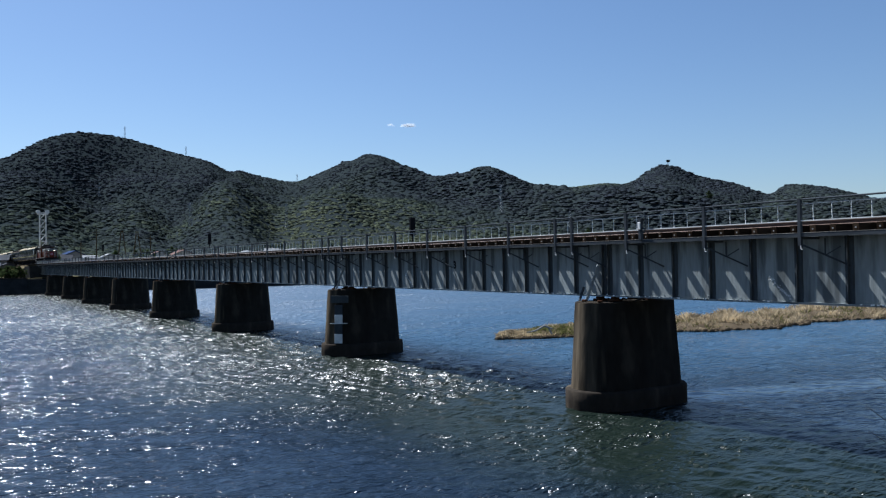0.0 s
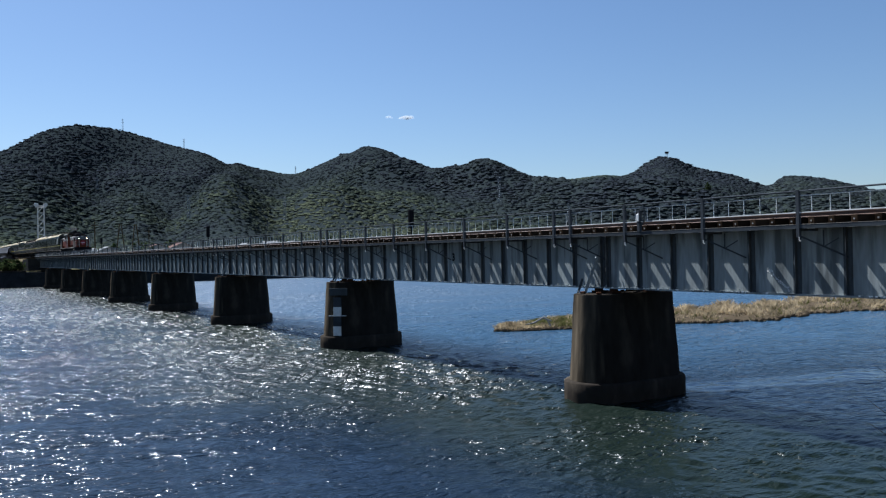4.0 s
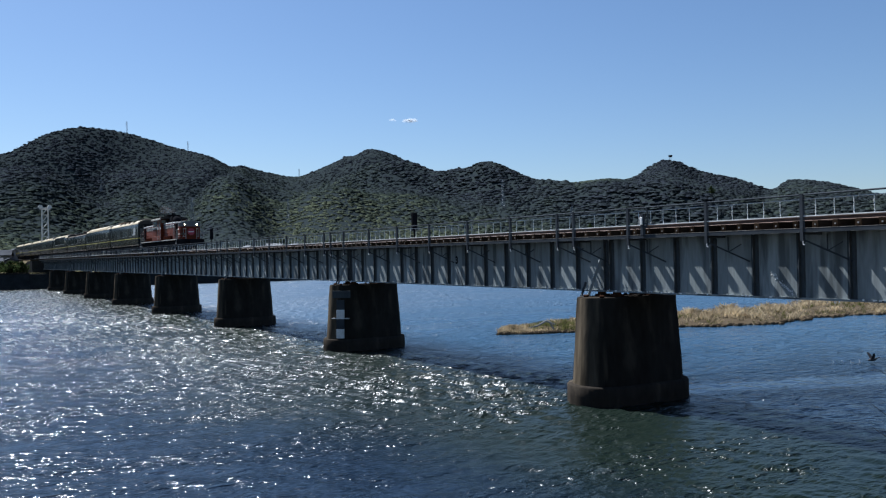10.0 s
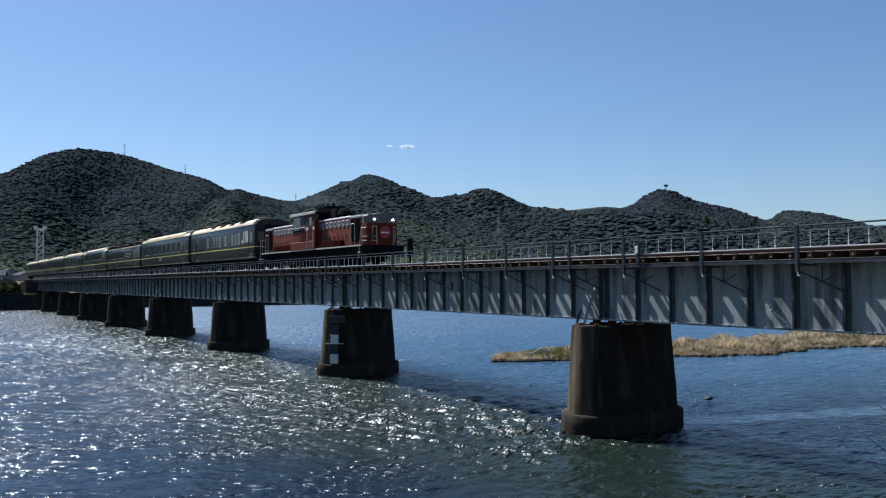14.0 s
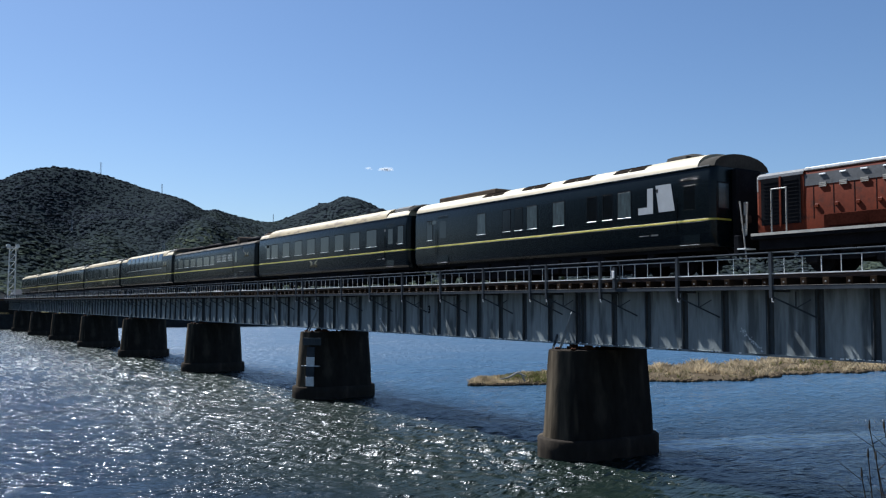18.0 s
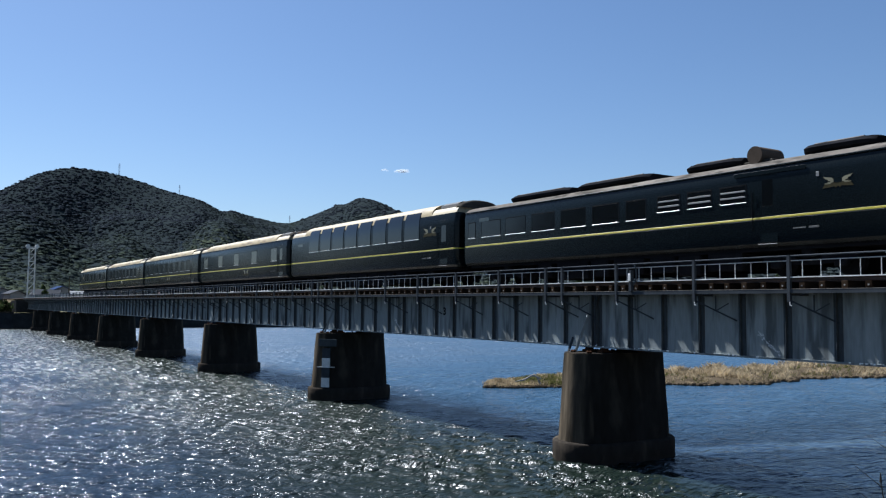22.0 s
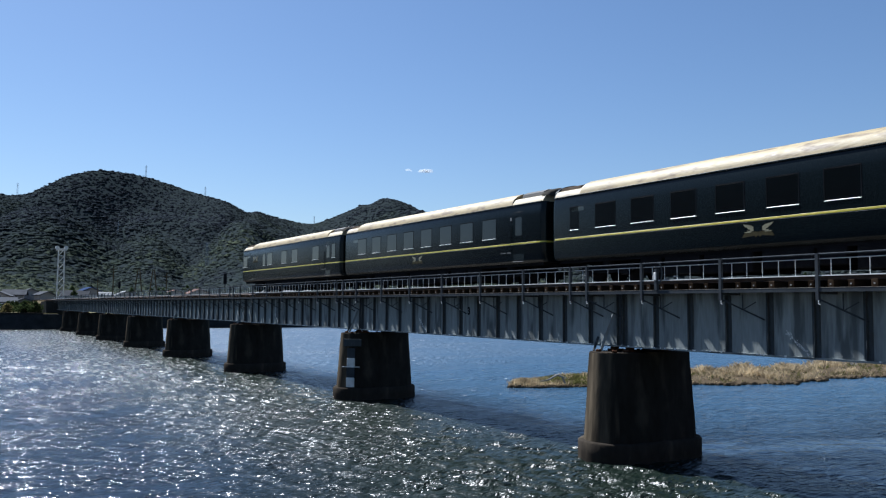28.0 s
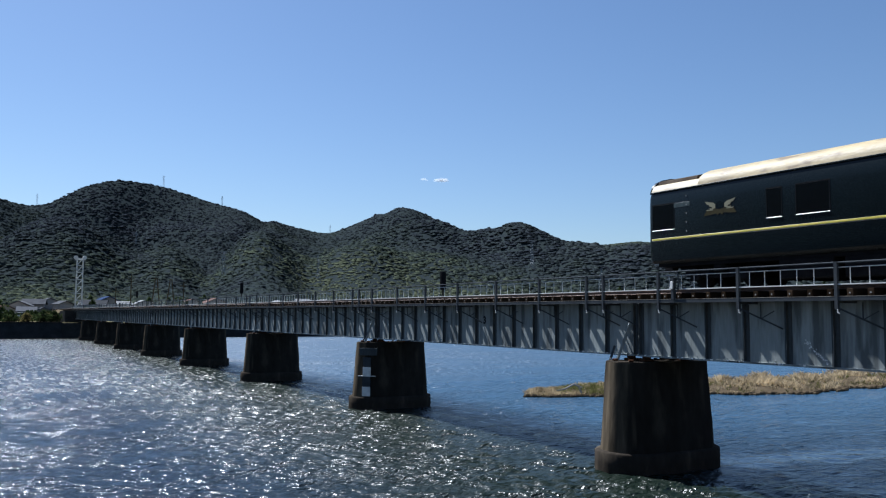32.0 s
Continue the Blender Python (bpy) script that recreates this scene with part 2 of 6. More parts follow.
SILVER = mat("bright_metal_trim", (0.62, 0.62, 0.60), 0.32, 0.6, 0.15, 3, 30, 0)
GLASS = mat("dark_window_glass", (0.001, 0.0015, 0.002), 0.12, 0, 0.3, 1, 60, 0.0, spec=0.5)
SKY_GLASS = mat("curved_lounge_glass", (0.002, 0.003, 0.004), 0.14, 0, 0.2, 1, 60, 0.0, spec=0.5)
# a paler, mottled grey-green tone for some panes and the sign plates
PALE_PANE = mat("pale_mottled_pane", (0.05, 0.065, 0.066), 0.2, 0, 0.45, 2.5, 16, 0.1, 9, (1, 3, 1))
EMBLEM = mat("silver_gold_emblem", (0.2, 0.185, 0.115), 0.5, 0.2, 0.3, 4, 30, 0)
MARK = mat("operator_mark_paint", (0.36, 0.37, 0.37), 0.5, 0, 0.15, 2, 20, 0)
DECK = mat("weathered_walkway_board", (0.24, 0.22, 0.19), 0.85, 0, 0.4, 2, 25, 0.3, 25, (3, 0.6, 3), (0.1, 0.07, 0.05), 0.62)
WHITE = mat("white_paint", (0.75, 0.75, 0.73), 0.5, 0, 0.12, 2, 20, 0.05)
RED = mat("vermilion_loco_paint", (0.118, 0.021, 0.0062), 0.55, 0, 0.32, 1.2, 14, 0.08, 6, stain=(0.06, 0.016, 0.008), stain_at=0.6, spec=0.12)
GREY = mat("light_grey_loco_paint", (0.19, 0.19, 0.19), 0.6, 0, 0.3, 1.5, 15, 0.1)
NUMBER = mat("faded_lettering", (0.06, 0.062, 0.06), 0.6, 0, 0.5, 14, 60, 0)
DIM_GREEN = mat("dull_badge_green", (0.042, 0.036, 0.018), 0.6, 0, 0.4, 6, 30, 0, spec=0.05)
LOCKER = mat("sooty_red_locker", (0.034, 0.0105, 0.007), 0.8, 0, 0.5, 2, 16, 0.1)
CREAM_RAIL = mat("cream_handrail_paint", (0.42, 0.39, 0.33), 0.55, 0, 0.3, 3, 30, 0.1, stain=(0.15, 0.08, 0.04), stain_at=0.66)
DARK_BAND = mat("dirty_grey_band_paint", (0.1, 0.1, 0.1), 0.7, 0, 0.4, 1.5, 12, 0.1)
MAGENTA = mat("headmark_paint", (0.26, 0.012, 0.03), 0.4, 0, 0.15, 3, 20, 0)
LIT = mat("lit_headlamp", (1.0, 0.74, 0.4), 0.3, 0, 0.0, 2, 20, 0, glow=9)
EARTH = mat("levee_earth", (0.085, 0.07, 0.045), 0.95, 0, 0.4, 0.3, 4, 0.5, 6)
MUD = mat("wet_shore_mud", (0.06, 0.047, 0.032), 0.8, 0, 0.4, 0.6, 5, 0.5, 8)
STALK = mat("dry_stalk", (0.07, 0.055, 0.035), 0.85, 0, 0.4, 3, 20, 0)
REED = mat("dark_dead_reed", (0.028, 0.024, 0.018), 0.9, 0, 0.4, 3, 20, 0)
BARK = mat("bark", (0.09, 0.07, 0.05), 0.9, 0, 0.3, 2, 20, 0.5)
WALL = mat("house_plaster", (0.3, 0.285, 0.27), 0.85, 0, 0.2, 0.4, 5, 0.1, rand=0.6)
TILE_GREY = mat("grey_roof_tile", (0.06, 0.063, 0.07), 0.8, 0, 0.3, 0.6, 6, 0.3, 5, rand=0.6)
TILE_BLUE = mat("blue_roof_sheet", (0.03, 0.045, 0.09), 0.8, 0, 0.2, 0.6, 6, 0.2, 5)
TILE_PALE = mat("pale_sheet_roof", (0.17, 0.175, 0.18), 0.8, 0, 0.25, 0.6, 6, 0.2, 5, rand=0.4)
TILE_PINK = mat("faded_red_roof", (0.12, 0.08, 0.068), 0.8, 0, 0.25, 0.6, 6, 0.2, 5)
FEATHER = mat("black_feathers", (0.015, 0.015, 0.018), 0.6, 0, 0.3, 20, 90, 0)
FOAM = mat("white_splash", (0.75, 0.78, 0.8), 0.6, 0, 0.1, 5, 20, 0)


def thin(name, col, through_it, var=0.4, scale=0.4, alpha=1.0):
    """A thin surface that scatters light to both sides: dry blades, cloud."""
    m = bpy.data.materials.new(name)
    m.use_nodes = True
    t = m.node_tree
    n, l = t.nodes, t.links
    n.remove(n["Principled BSDF"])
    tc, q, ramp = n.new("ShaderNodeTexCoord"), n.new("ShaderNodeTexNoise"), n.new("ShaderNodeValToRGB")
    q.inputs["Scale"].default_value, q.inputs["Detail"].default_value = scale, 6
    l.new(tc.outputs["Object"], q.inputs["Vector"])
    e = ramp.color_ramp.elements
    e[0].position, e[1].position = 0.32, 0.68
    e[0].color = (*[c * (1 - var) for c in col], 1)
    e[1].color = (*[min(1, c * (1 + var)) for c in col], 1)
    l.new(q.outputs[0], ramp.inputs[0])
    d, tr, mix = n.new("ShaderNodeBsdfDiffuse"), n.new("ShaderNodeBsdfTranslucent"), n.new("ShaderNodeMixShader")
    mix.inputs[0].default_value = through_it
    for k in (d, tr):
        l.new(ramp.outputs[0], k.inputs[0])
    l.new(d.outputs[0], mix.inputs[1])
    l.new(tr.outputs[0], mix.inputs[2])
    out = mix.outputs[0]
    if alpha < 1:
        tp, m2 = n.new("ShaderNodeBsdfTransparent"), n.new("ShaderNodeMixShader")
        m2.inputs[0].default_value = alpha
        l.new(tp.outputs[0], m2.inputs[1])
        l.new(out, m2.inputs[2])
        out = m2.outputs[0]
    l.new(out, n["Material Output"].inputs[0])
    return m


LEAF = thin("dark_foliage", (0.035, 0.05, 0.02), 0.35, 0.5, 0.5)
LEAF_DRY = thin("yellowing_foliage", (0.11, 0.096, 0.042), 0.45, 0.5, 0.4)
SMOKE = thin("thin_diesel_smoke", (0.22, 0.22, 0.23), 0.5, 0.3, 1.0, 0.035)
CLOUD = thin("thin_white_cloud", (0.85, 0.85, 0.85), 0.5, 0.05, 0.02, 0.17)
DRY_GRASS = thin("dry_reed_grass", (0.36, 0.29, 0.185), 0.4, 0.55, 0.9)
OLIVE_GRASS = thin("olive_shore_grass", (0.1, 0.1, 0.035), 0.4, 0.5, 0.8)


# ---- mesh helpers ----
class M:
    """Collects faces of one mesh."""
    def __init__(self):
        self.v, self.f = [], []

    def add(self, vs, fs):
        k = len(self.v)
        self.v.extend([tuple(q) for q in vs])
        self.f.extend([tuple(i + k for i in q) for q in fs])
        return self

    def box(self, x0, x1, y0, y1, z0, z1):
        vs = [(x, y, z) for x in (x0, x1) for y in (y0, y1) for z in (z0, z1)]
        return self.add(vs, [(0, 1, 3, 2), (4, 6, 7, 5), (0, 4, 5, 1), (2, 3, 7, 6), (0, 2, 6, 4), (1, 5, 7, 3)])

    def cham(self, x0, x1, y0, y1, z0, z1, b):
        """A box with chamfered edges."""
        lo, hi = (x0, y0, z0), (x1, y1, z1)
        ids, vs = {}, []
        for s in [(i, j, k) for i in (0, 1) for j in (0, 1) for k in (0, 1)]:
            for ax in range(3):
                q = []
                for c in range(3):
                    e = hi[c] if s[c] else lo[c]
                    q.append(e if c == ax else e + (-b if s[c] else b))
                ids[s, ax] = len(vs)
                vs.append(q)
        fs = []
        for ax in range(3):
            u, w = [c for c in range(3) if c != ax]
            for side in (0, 1):
                loop = []
                for a_, b_ in ((0, 0), (1, 0), (1, 1), (0, 1)):
                    s = [0, 0, 0]
                    s[ax], s[u], s[w] = side, a_, b_
                    loop.append(ids[tuple(s), ax])
                fs.append(loop)
            for a_ in (0, 1):
                for b_ in (0, 1):
                    s0, s1 = [0, 0, 0], [0, 0, 0]
                    s0[u] = s1[u] = a_
                    s0[w] = s1[w] = b_
                    s1[ax] = 1
                    s0, s1 = tuple(s0), tuple(s1)
                    fs.append((ids[s0, u], ids[s1, u], ids[s1, w], ids[s0, w]))
        for s in [(i, j, k) for i in (0, 1) for j in (0, 1) for k in (0, 1)]:
            fs.append([ids[s, a_] for a_ in range(3)])
        return self.add(vs, fs)

    def loft(self, rings, caps=True, closed=True):
        n, k = len(rings[0]), len(rings)
        vs = [q for r in rings for q in r]
        fs = []
        for i in range(k - 1):
            for j in range(n if closed else n - 1):
                a_, b_ = i * n + j, i * n + (j + 1) % n
                fs.append((a_, b_, b_ + n, a_ + n))
        if caps:
            fs.append(list(range(n))[::-1])
            fs.append([(k - 1) * n + j for j in range(n)])
        return self.add(vs, fs)

    def tube(self, p, q, r, n=8, r2=None):
        p, q = Vector(p), Vector(q)
        d = (q - p).normalized()
        u = d.orthogonal().normalized()
        w = d.cross(u)
        rr = r if r2 is None else r2
        ring = lambda c, s: [c + s * (math.cos(a) * u + math.sin(a) * w) for a in [2 * math.pi * i / n for i in range(n)]]
        return self.loft([ring(p, r), ring(q, rr)])

    def bar(self, p, q, w, h=None):
        """A square bar from p to q."""
        p, q = Vector(p), Vector(q)
        d = (q - p).normalized()
        u = d.cross(Vector((0, 0, 1)))
        u = Vector((1, 0, 0)) if u.length < 1e-3 else u.normalized()
        v = u.cross(d)
        h = w if h is None else h
        ring = lambda c: [c + u * (w / 2) * a + v * (h / 2) * b for a, b in ((-1, -1), (1, -1), (1, 1), (-1, 1))]
        return self.loft([ring(p), ring(q)])

    def plate(self, pts, axis, d):
        """A flat outline of (a, b) points swept by d along an axis (0: x, 1: y)."""
        put = (lambda a, b, c: (c, a, b)) if axis == 0 else (lambda a, b, c: (a, c, b))
        return self.loft([[put(a, b, d[0]) for a, b in pts], [put(a, b, d[1]) for a, b in pts]])

    def data(self, name, m, smooth=0.0):
        me = bpy.data.meshes.new(name)
        me.from_pydata(self.v, [], self.f)
        bm = bmesh.new()
        bm.from_mesh(me)
        bmesh.ops.recalc_face_normals(bm, faces=bm.faces)
        bm.to_mesh(me)
        bm.free()
        if smooth:
            me.polygons.foreach_set("use_smooth", [True] * len(me.polygons))
            me.set_sharp_from_angle(angle=radians(smooth))
        me.materials.append(m)
        return me


def part(name, mesh, m=None, parent=None, label="", at=None, smooth=0.0):
    """One mesh object under a thing or a part. mesh: an M, or mesh data that is shared."""
    ob = new(name, mesh.data(name, m, smooth) if isinstance(mesh, M) else mesh)
    if parent:
        ob.parent = parent
    if at is not None:
        ob.matrix_basis = at if isinstance(at, Matrix) else pose(*at)
    if label:
        tagged(ob, label)
    return ob


def thing(name, at, label, category, group="", kind=""):
    ob = new(name)
    ob.empty_display_size = 0.3
    ob.matrix_basis = at if isinstance(at, Matrix) else pose(*at)
    return tagged(ob, label, category, group, kind)


def sheet(name, mesh, m, label, category, kind="structure", smooth=0.0):
    return tagged(part(name, mesh, m, smooth=smooth), label, category, "", kind)



LC, RAIL = 23.256, 6.65          # the track's line and the height of the rails
PIER_Y, SPAN = 24.5, 23.333      # the first pier in view, and the distance from pier to pier
BANK = 204.0                     # the far shore

def quad_sheet(name, x, y, z):
    """A smooth mesh from a grid of places."""
    n, k = x.shape
    me = bpy.data.meshes.new(name)
    me.vertices.add(n * k)
    me.vertices.foreach_set("co", np.stack([x, y, z], -1).astype(np.float32).ravel())
    i = np.arange((n - 1) * k).reshape(n - 1, k)[:, :-1].ravel()
    q = np.stack([i, i + 1, i + k + 1, i + k], -1)[:, ::-1]
    me.loops.add(q.size)
    me.loops.foreach_set("vertex_index", q.ravel().astype(np.int32))
    me.polygons.add(len(q))
    me.polygons.foreach_set("loop_start", np.arange(0, q.size, 4, dtype=np.int32))
    me.polygons.foreach_set("use_smooth", np.ones(len(q), dtype=bool))
    me.update(calc_edges=True)
    return me


# ---- water ----
WAVE_CENTRE = (1.0, 9.0)         # middle of the drift of the ripples
# sets of waves: number, seed, shortest length, longest over shortest, heading and its spread, sharpness of the crests
WAVES = ((46, 41, 0.48, 3.6, 30, 42, 0.18), (26, 57, 0.52, 2.3, 58, 22, 0.3))
WAVE_STEEP = (0.115, 0.085, 0.33)  # usual slope: in the main stream, in the lee of the bridge, added in the choppy belt


def build_water():
    """One sheet in rings round the near bank, fine enough before the camera to carry the waves, reaching past the horizon."""
    az = np.radians(np.concatenate([np.linspace(-180, -16, 14)[:-1], np.linspace(-16, 76, 560), np.linspace(76, 180, 10)[1:]]))
    rr = [0.5]
    while rr[-1] < 240:
        rr.append(rr[-1] + 0.09 + 0.0016 * rr[-1] + 0.0044 * max(0, rr[-1] - 90))
    rr = np.array(rr + [300, 420, 700, 1300, 2400, 4800])
    x = WAVE_CENTRE[0] + rr[None, :] * np.sin(az)[:, None]
    y = WAVE_CENTRE[1] + rr[None, :] * np.cos(az)[:, None]
    out = np.broadcast_to(rr[None, :], x.shape)
    step = 0.09 + 0.0016 * out + 0.0044 * np.maximum(0, out - 90)
    def soft(v, a, b):
        f = np.clip((v - a) / (b - a), 0, 1)
        return f * f * (3 - 2 * f)
    def waves(count, seed, short, ratio, heading, spread, sharp):
        r = random.Random(seed)
        z = np.zeros_like(x)
        for i in range(count):
            length = short * ratio ** r.random()
            turn = radians(r.gauss(heading, spread))
            k = 2 * math.pi / length
            phase = k * (x * math.sin(turn) + y * math.cos(turn)) + r.uniform(0, 6.28)
            group = 0.6 + 0.4 * np.sin(phase / r.uniform(5, 9) + 0.12 * k * (x * math.cos(turn) - y * math.sin(turn)) + r.uniform(0, 6.28))
            z += math.sqrt(2.0 / count) / k * group * (np.sin(phase) + sharp * np.cos(2 * phase)) * soft(length / step, 2.0, 4.0)
        return z
    lee = soft(x, 26, 32)
    wander = x + 5.0 * np.sin(y / 9.0) * np.sin(y / 23.0 + 1.0)
    late = soft(y, 27, 39)
    belt = soft(wander - 3.5 * (1 - late), 5, 16) * soft(x, 27.6, 21.5) * (0.6 + 0.6 * late) * (1 + 0.4 * soft(x, 14, 19) * soft(y, 44, 36) * soft(y, 24, 32)) * (1 - 0.24 * soft(y, 40, 46) * soft(y, 66, 56)) * (1 - 0.6 * soft(x, 21, 24) * soft(y, 32, 26))
    z = waves(*WAVES[0]) * (WAVE_STEEP[0] + (WAVE_STEEP[1] - WAVE_STEEP[0]) * lee) + waves(*WAVES[1]) * WAVE_STEEP[2] * belt
    z *= soft(out, 235, 180)
    me = quad_sheet("water", x, y, z)
    me.materials.append(WATER)
    return tagged(new("water", me), "dark blue rippled river water glittering in the sun", "water", "", "structure")


water = build_water()


# ---- land and hills ----
def lattice_noise(x, y, seed):
    """Smooth value noise in 0..1 on arrays."""
    xi, yi = np.floor(x).astype(np.int64), np.floor(y).astype(np.int64)
    fx, fy = x - xi, y - yi
    fx, fy = fx * fx * (3 - 2 * fx), fy * fy * (3 - 2 * fy)
    def h(a, b):
        k = (a * 374761393 + b * 668265263 + seed * 974711) & 0x7FFFFFFF
        k = ((k ^ (k >> 13)) * 1274126177) & 0x7FFFFFFF
        return ((k ^ (k >> 16)) & 0xFFFF) / 65535.0
    return (h(xi, yi) * (1 - fx) + h(xi + 1, yi) * fx) * (1 - fy) + (h(xi, yi + 1) * (1 - fx) + h(xi + 1, yi + 1) * fx) * fy


# summits of the range: degrees from the bridge's line, rise in degrees, widths to either side
SUMMITS = ((-1.9, 7.3, 4.0, 11.0), (3.4, 4.0, 5.7, 1.0), (8.04, 8.08, 7.3, 8.21), (11.81, 7.17, 6.74, 8.19),
           (15.92, 6.08, 5.61, 4.38), (18.23, 5.67, 1.84, 9.23), (24.78, 6.17, 5.41, 1.6), (26.47, 7.05, 3.2, 6.98),
           (32.37, 4.85, 3.41, 1.86), (34.51, 6.0, 2.9, 5.5), (38.58, 4.58, 2.22, 9.15), (42.58, 4.51, 4.5, 5.24),
           (46.16, 5.76, 3.79, 4.12), (49.01, 4.66, 4.77, 6.59), (53.85, 4.15, 2.12, 8.07), (63.65, 3.32, 8.78, 9.0),
           # the last three stand out of view, added to darken reflections in the train
           (-9.0, 4.5, 5.0, 5.0), (-62.0, 14.0, 25.0, 24.0), (-43.0, 10.5, 8.0, 6.0), (-38.5, 10.5, 5.0, 4.3))
# lower spurs before the range: degrees, metres out, height, widths across and outwards
SPURS = ((4.9, 640, 63, 60, 120), (11.5, 620, 40, 32, 120), (17.0, 640, 58, 36, 150), (19.5, 660, 36, 45, 110), (23.8, 640, 50, 48, 110),
         (29.0, 640, 40, 60, 100), (33.0, 660, 36, 45, 110), (38.0, 640, 34, 60, 90), (43.5, 660, 36, 55, 90), (48.5, 640, 34, 60, 80), (-6, 600, 50, 80, 90))


def land_height(az, r):
    e = np.zeros_like(az)
    for c, a, wl, wr in SUMMITS:
        d = az - c
        e += (a * np.exp(-(d / np.where(d < 0, wl, wr)) ** 2)) ** 6
    e = e ** (1 / 6)
    x, y = r * np.sin(np.radians(az)), r * np.cos(np.radians(az))
    crest = 980 + 120 * np.sin(np.radians(az * 4.0))
    foot = 380 + 40 * np.sin(np.radians(az * 9.0))
    f = np.clip((r - foot) / (crest - foot), 0, 1)
    rise = f * f * (3 - 2 * f)
    top = crest * np.tan(np.radians(e)) + 1.5
    gully = lattice_noise(x / 150 + y / 260, y / 230 - x / 400, 3) * 0.65 + lattice_noise(x / 60, y / 80, 5) * 0.35
    z = top * rise * (1 - 0.95 * (gully - 0.12) * 4 * f * (1 - f) * (f < 1))
    # folds: spurs and hollows down the slopes
    z = z + 4 * f * (1 - f) * (52 * (lattice_noise(x / 95 + y / 300, y / 210, 17) - 0.5) + 16 * (lattice_noise(x / 38, y / 70, 19) - 0.5)) * (rise > 0.02)
    back = np.clip((r - crest) / 700, 0, 1)
    z = z * (1 - 0.6 * back)
    for c, d, hgt, wa, wr in SPURS:
        da = np.radians(az - c) * d
        s = hgt * np.exp(-(da / wa) ** 2 - ((r - d) / wr) ** 2)
        z = (np.maximum(z, 0) ** 3 + s ** 3) ** (1 / 3)
    wood = np.clip((r - 318 - 12 * np.sin(az * 3.1)) / 14, 0, 1)
    return x, y, z + 3.4, wood


CANOPY = 3.4       # height of the closed thicket under the crowns


def build_hills():
    az = np.concatenate([np.linspace(-70, -6, 60)[:-1], np.linspace(-6, 66, 480), np.linspace(66, 84, 16)[1:]])
    f = np.linspace(0, 1, 230)
    near = BANK / np.cos(np.radians(np.clip(az, -68, 66)))
    rr = near[:, None] + (1900.0 - near[:, None]) * (0.75 * f + 0.25 * f ** 3)[None, :]
    x, y, z, wood = land_height(np.repeat(az[:, None], len(f), 1), rr)
    me = quad_sheet("hills", x, y, z + CANOPY * wood)
    at = me.attributes.new("wood", "FLOAT", "POINT")
    at.data.foreach_set("value", wood.astype(np.float32).ravel())
    m = bpy.data.materials.new("hillside_undergrowth")
    m.use_nodes = True
    t = m.node_tree
    nn, l = t.nodes, t.links
    p = nn["Principled BSDF"]
    wd, tc, mix = nn.new("ShaderNodeAttribute"), nn.new("ShaderNodeTexCoord"), nn.new("ShaderNodeMix")
    wd.attribute_name = "wood"
    mix.data_type = "RGBA"
    l.new(wd.outputs["Fac"], mix.inputs["Factor"])
    l.new(ramp_node(nn, l, noise_node(nn, l, tc.outputs["Object"], 0.12, 6), ((0.35, (0.07, 0.065, 0.036)), (0.65, (0.17, 0.155, 0.09)))), mix.inputs["A"])
    # the blue cast of the undergrowth is distance haze mixed into its colour
    l.new(ramp_node(nn, l, noise_node(nn, l, tc.outputs["Object"], 0.3, 5), ((0.35, (0.0185, 0.0235, 0.028)), (0.65, (0.0235, 0.030, 0.029)))), mix.inputs["B"])
    l.new(mix.outputs["Result"], p.inputs["Base Color"])
    p.inputs["Roughness"].default_value, p.inputs["Specular IOR Level"].default_value = 0.85, 0.0
    me.materials.append(m)
    return tagged(new("ground", me), "wooded green hills rising behind the far river bank", "hills", "", "structure")


def forest_material():
    m = bpy.data.materials.new("woodland_crowns")
    m.use_nodes = True
    t = m.node_tree
    nn, l = t.nodes, t.links
    p = nn["Principled BSDF"]
    tc, place = nn.new("ShaderNodeTexCoord"), nn.new("ShaderNodeNewGeometry")
    def calc(op, a, b):
        q = nn.new("ShaderNodeMath")
        q.operation = op
        for i, v in enumerate((a, b)):
            if isinstance(v, (int, float)):
                q.inputs[i].default_value = v
            else:
                l.new(v, q.inputs[i])
        return q.outputs[0]
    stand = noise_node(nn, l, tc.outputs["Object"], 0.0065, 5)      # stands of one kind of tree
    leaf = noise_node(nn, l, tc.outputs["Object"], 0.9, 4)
    high = nn.new("ShaderNodeSeparateXYZ")      # shade of the upper slopes put into the colour: darker with height
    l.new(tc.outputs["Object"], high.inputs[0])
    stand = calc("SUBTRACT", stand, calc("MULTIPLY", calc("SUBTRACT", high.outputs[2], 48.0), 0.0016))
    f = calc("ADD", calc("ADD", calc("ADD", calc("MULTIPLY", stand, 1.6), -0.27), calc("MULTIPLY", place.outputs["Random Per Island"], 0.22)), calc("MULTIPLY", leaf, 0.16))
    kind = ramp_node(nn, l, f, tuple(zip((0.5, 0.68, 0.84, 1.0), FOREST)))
    l.new(kind, p.inputs["Base Color"])
    p.inputs["Roughness"].default_value, p.inputs["Specular IOR Level"].default_value = 0.85, 0.0
    b = nn.new("ShaderNodeBump")
    b.inputs["Strength"].default_value, b.inputs["Distance"].default_value = 1.0, 0.4
    l.new(leaf, b.inputs["Height"])
    l.new(b.outputs[0], p.inputs["Normal"])
    return m


# crown tones from dark to light; the bluish dark ones hold painted haze
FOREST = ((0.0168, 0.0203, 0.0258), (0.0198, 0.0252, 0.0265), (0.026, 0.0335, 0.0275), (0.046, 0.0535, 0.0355))


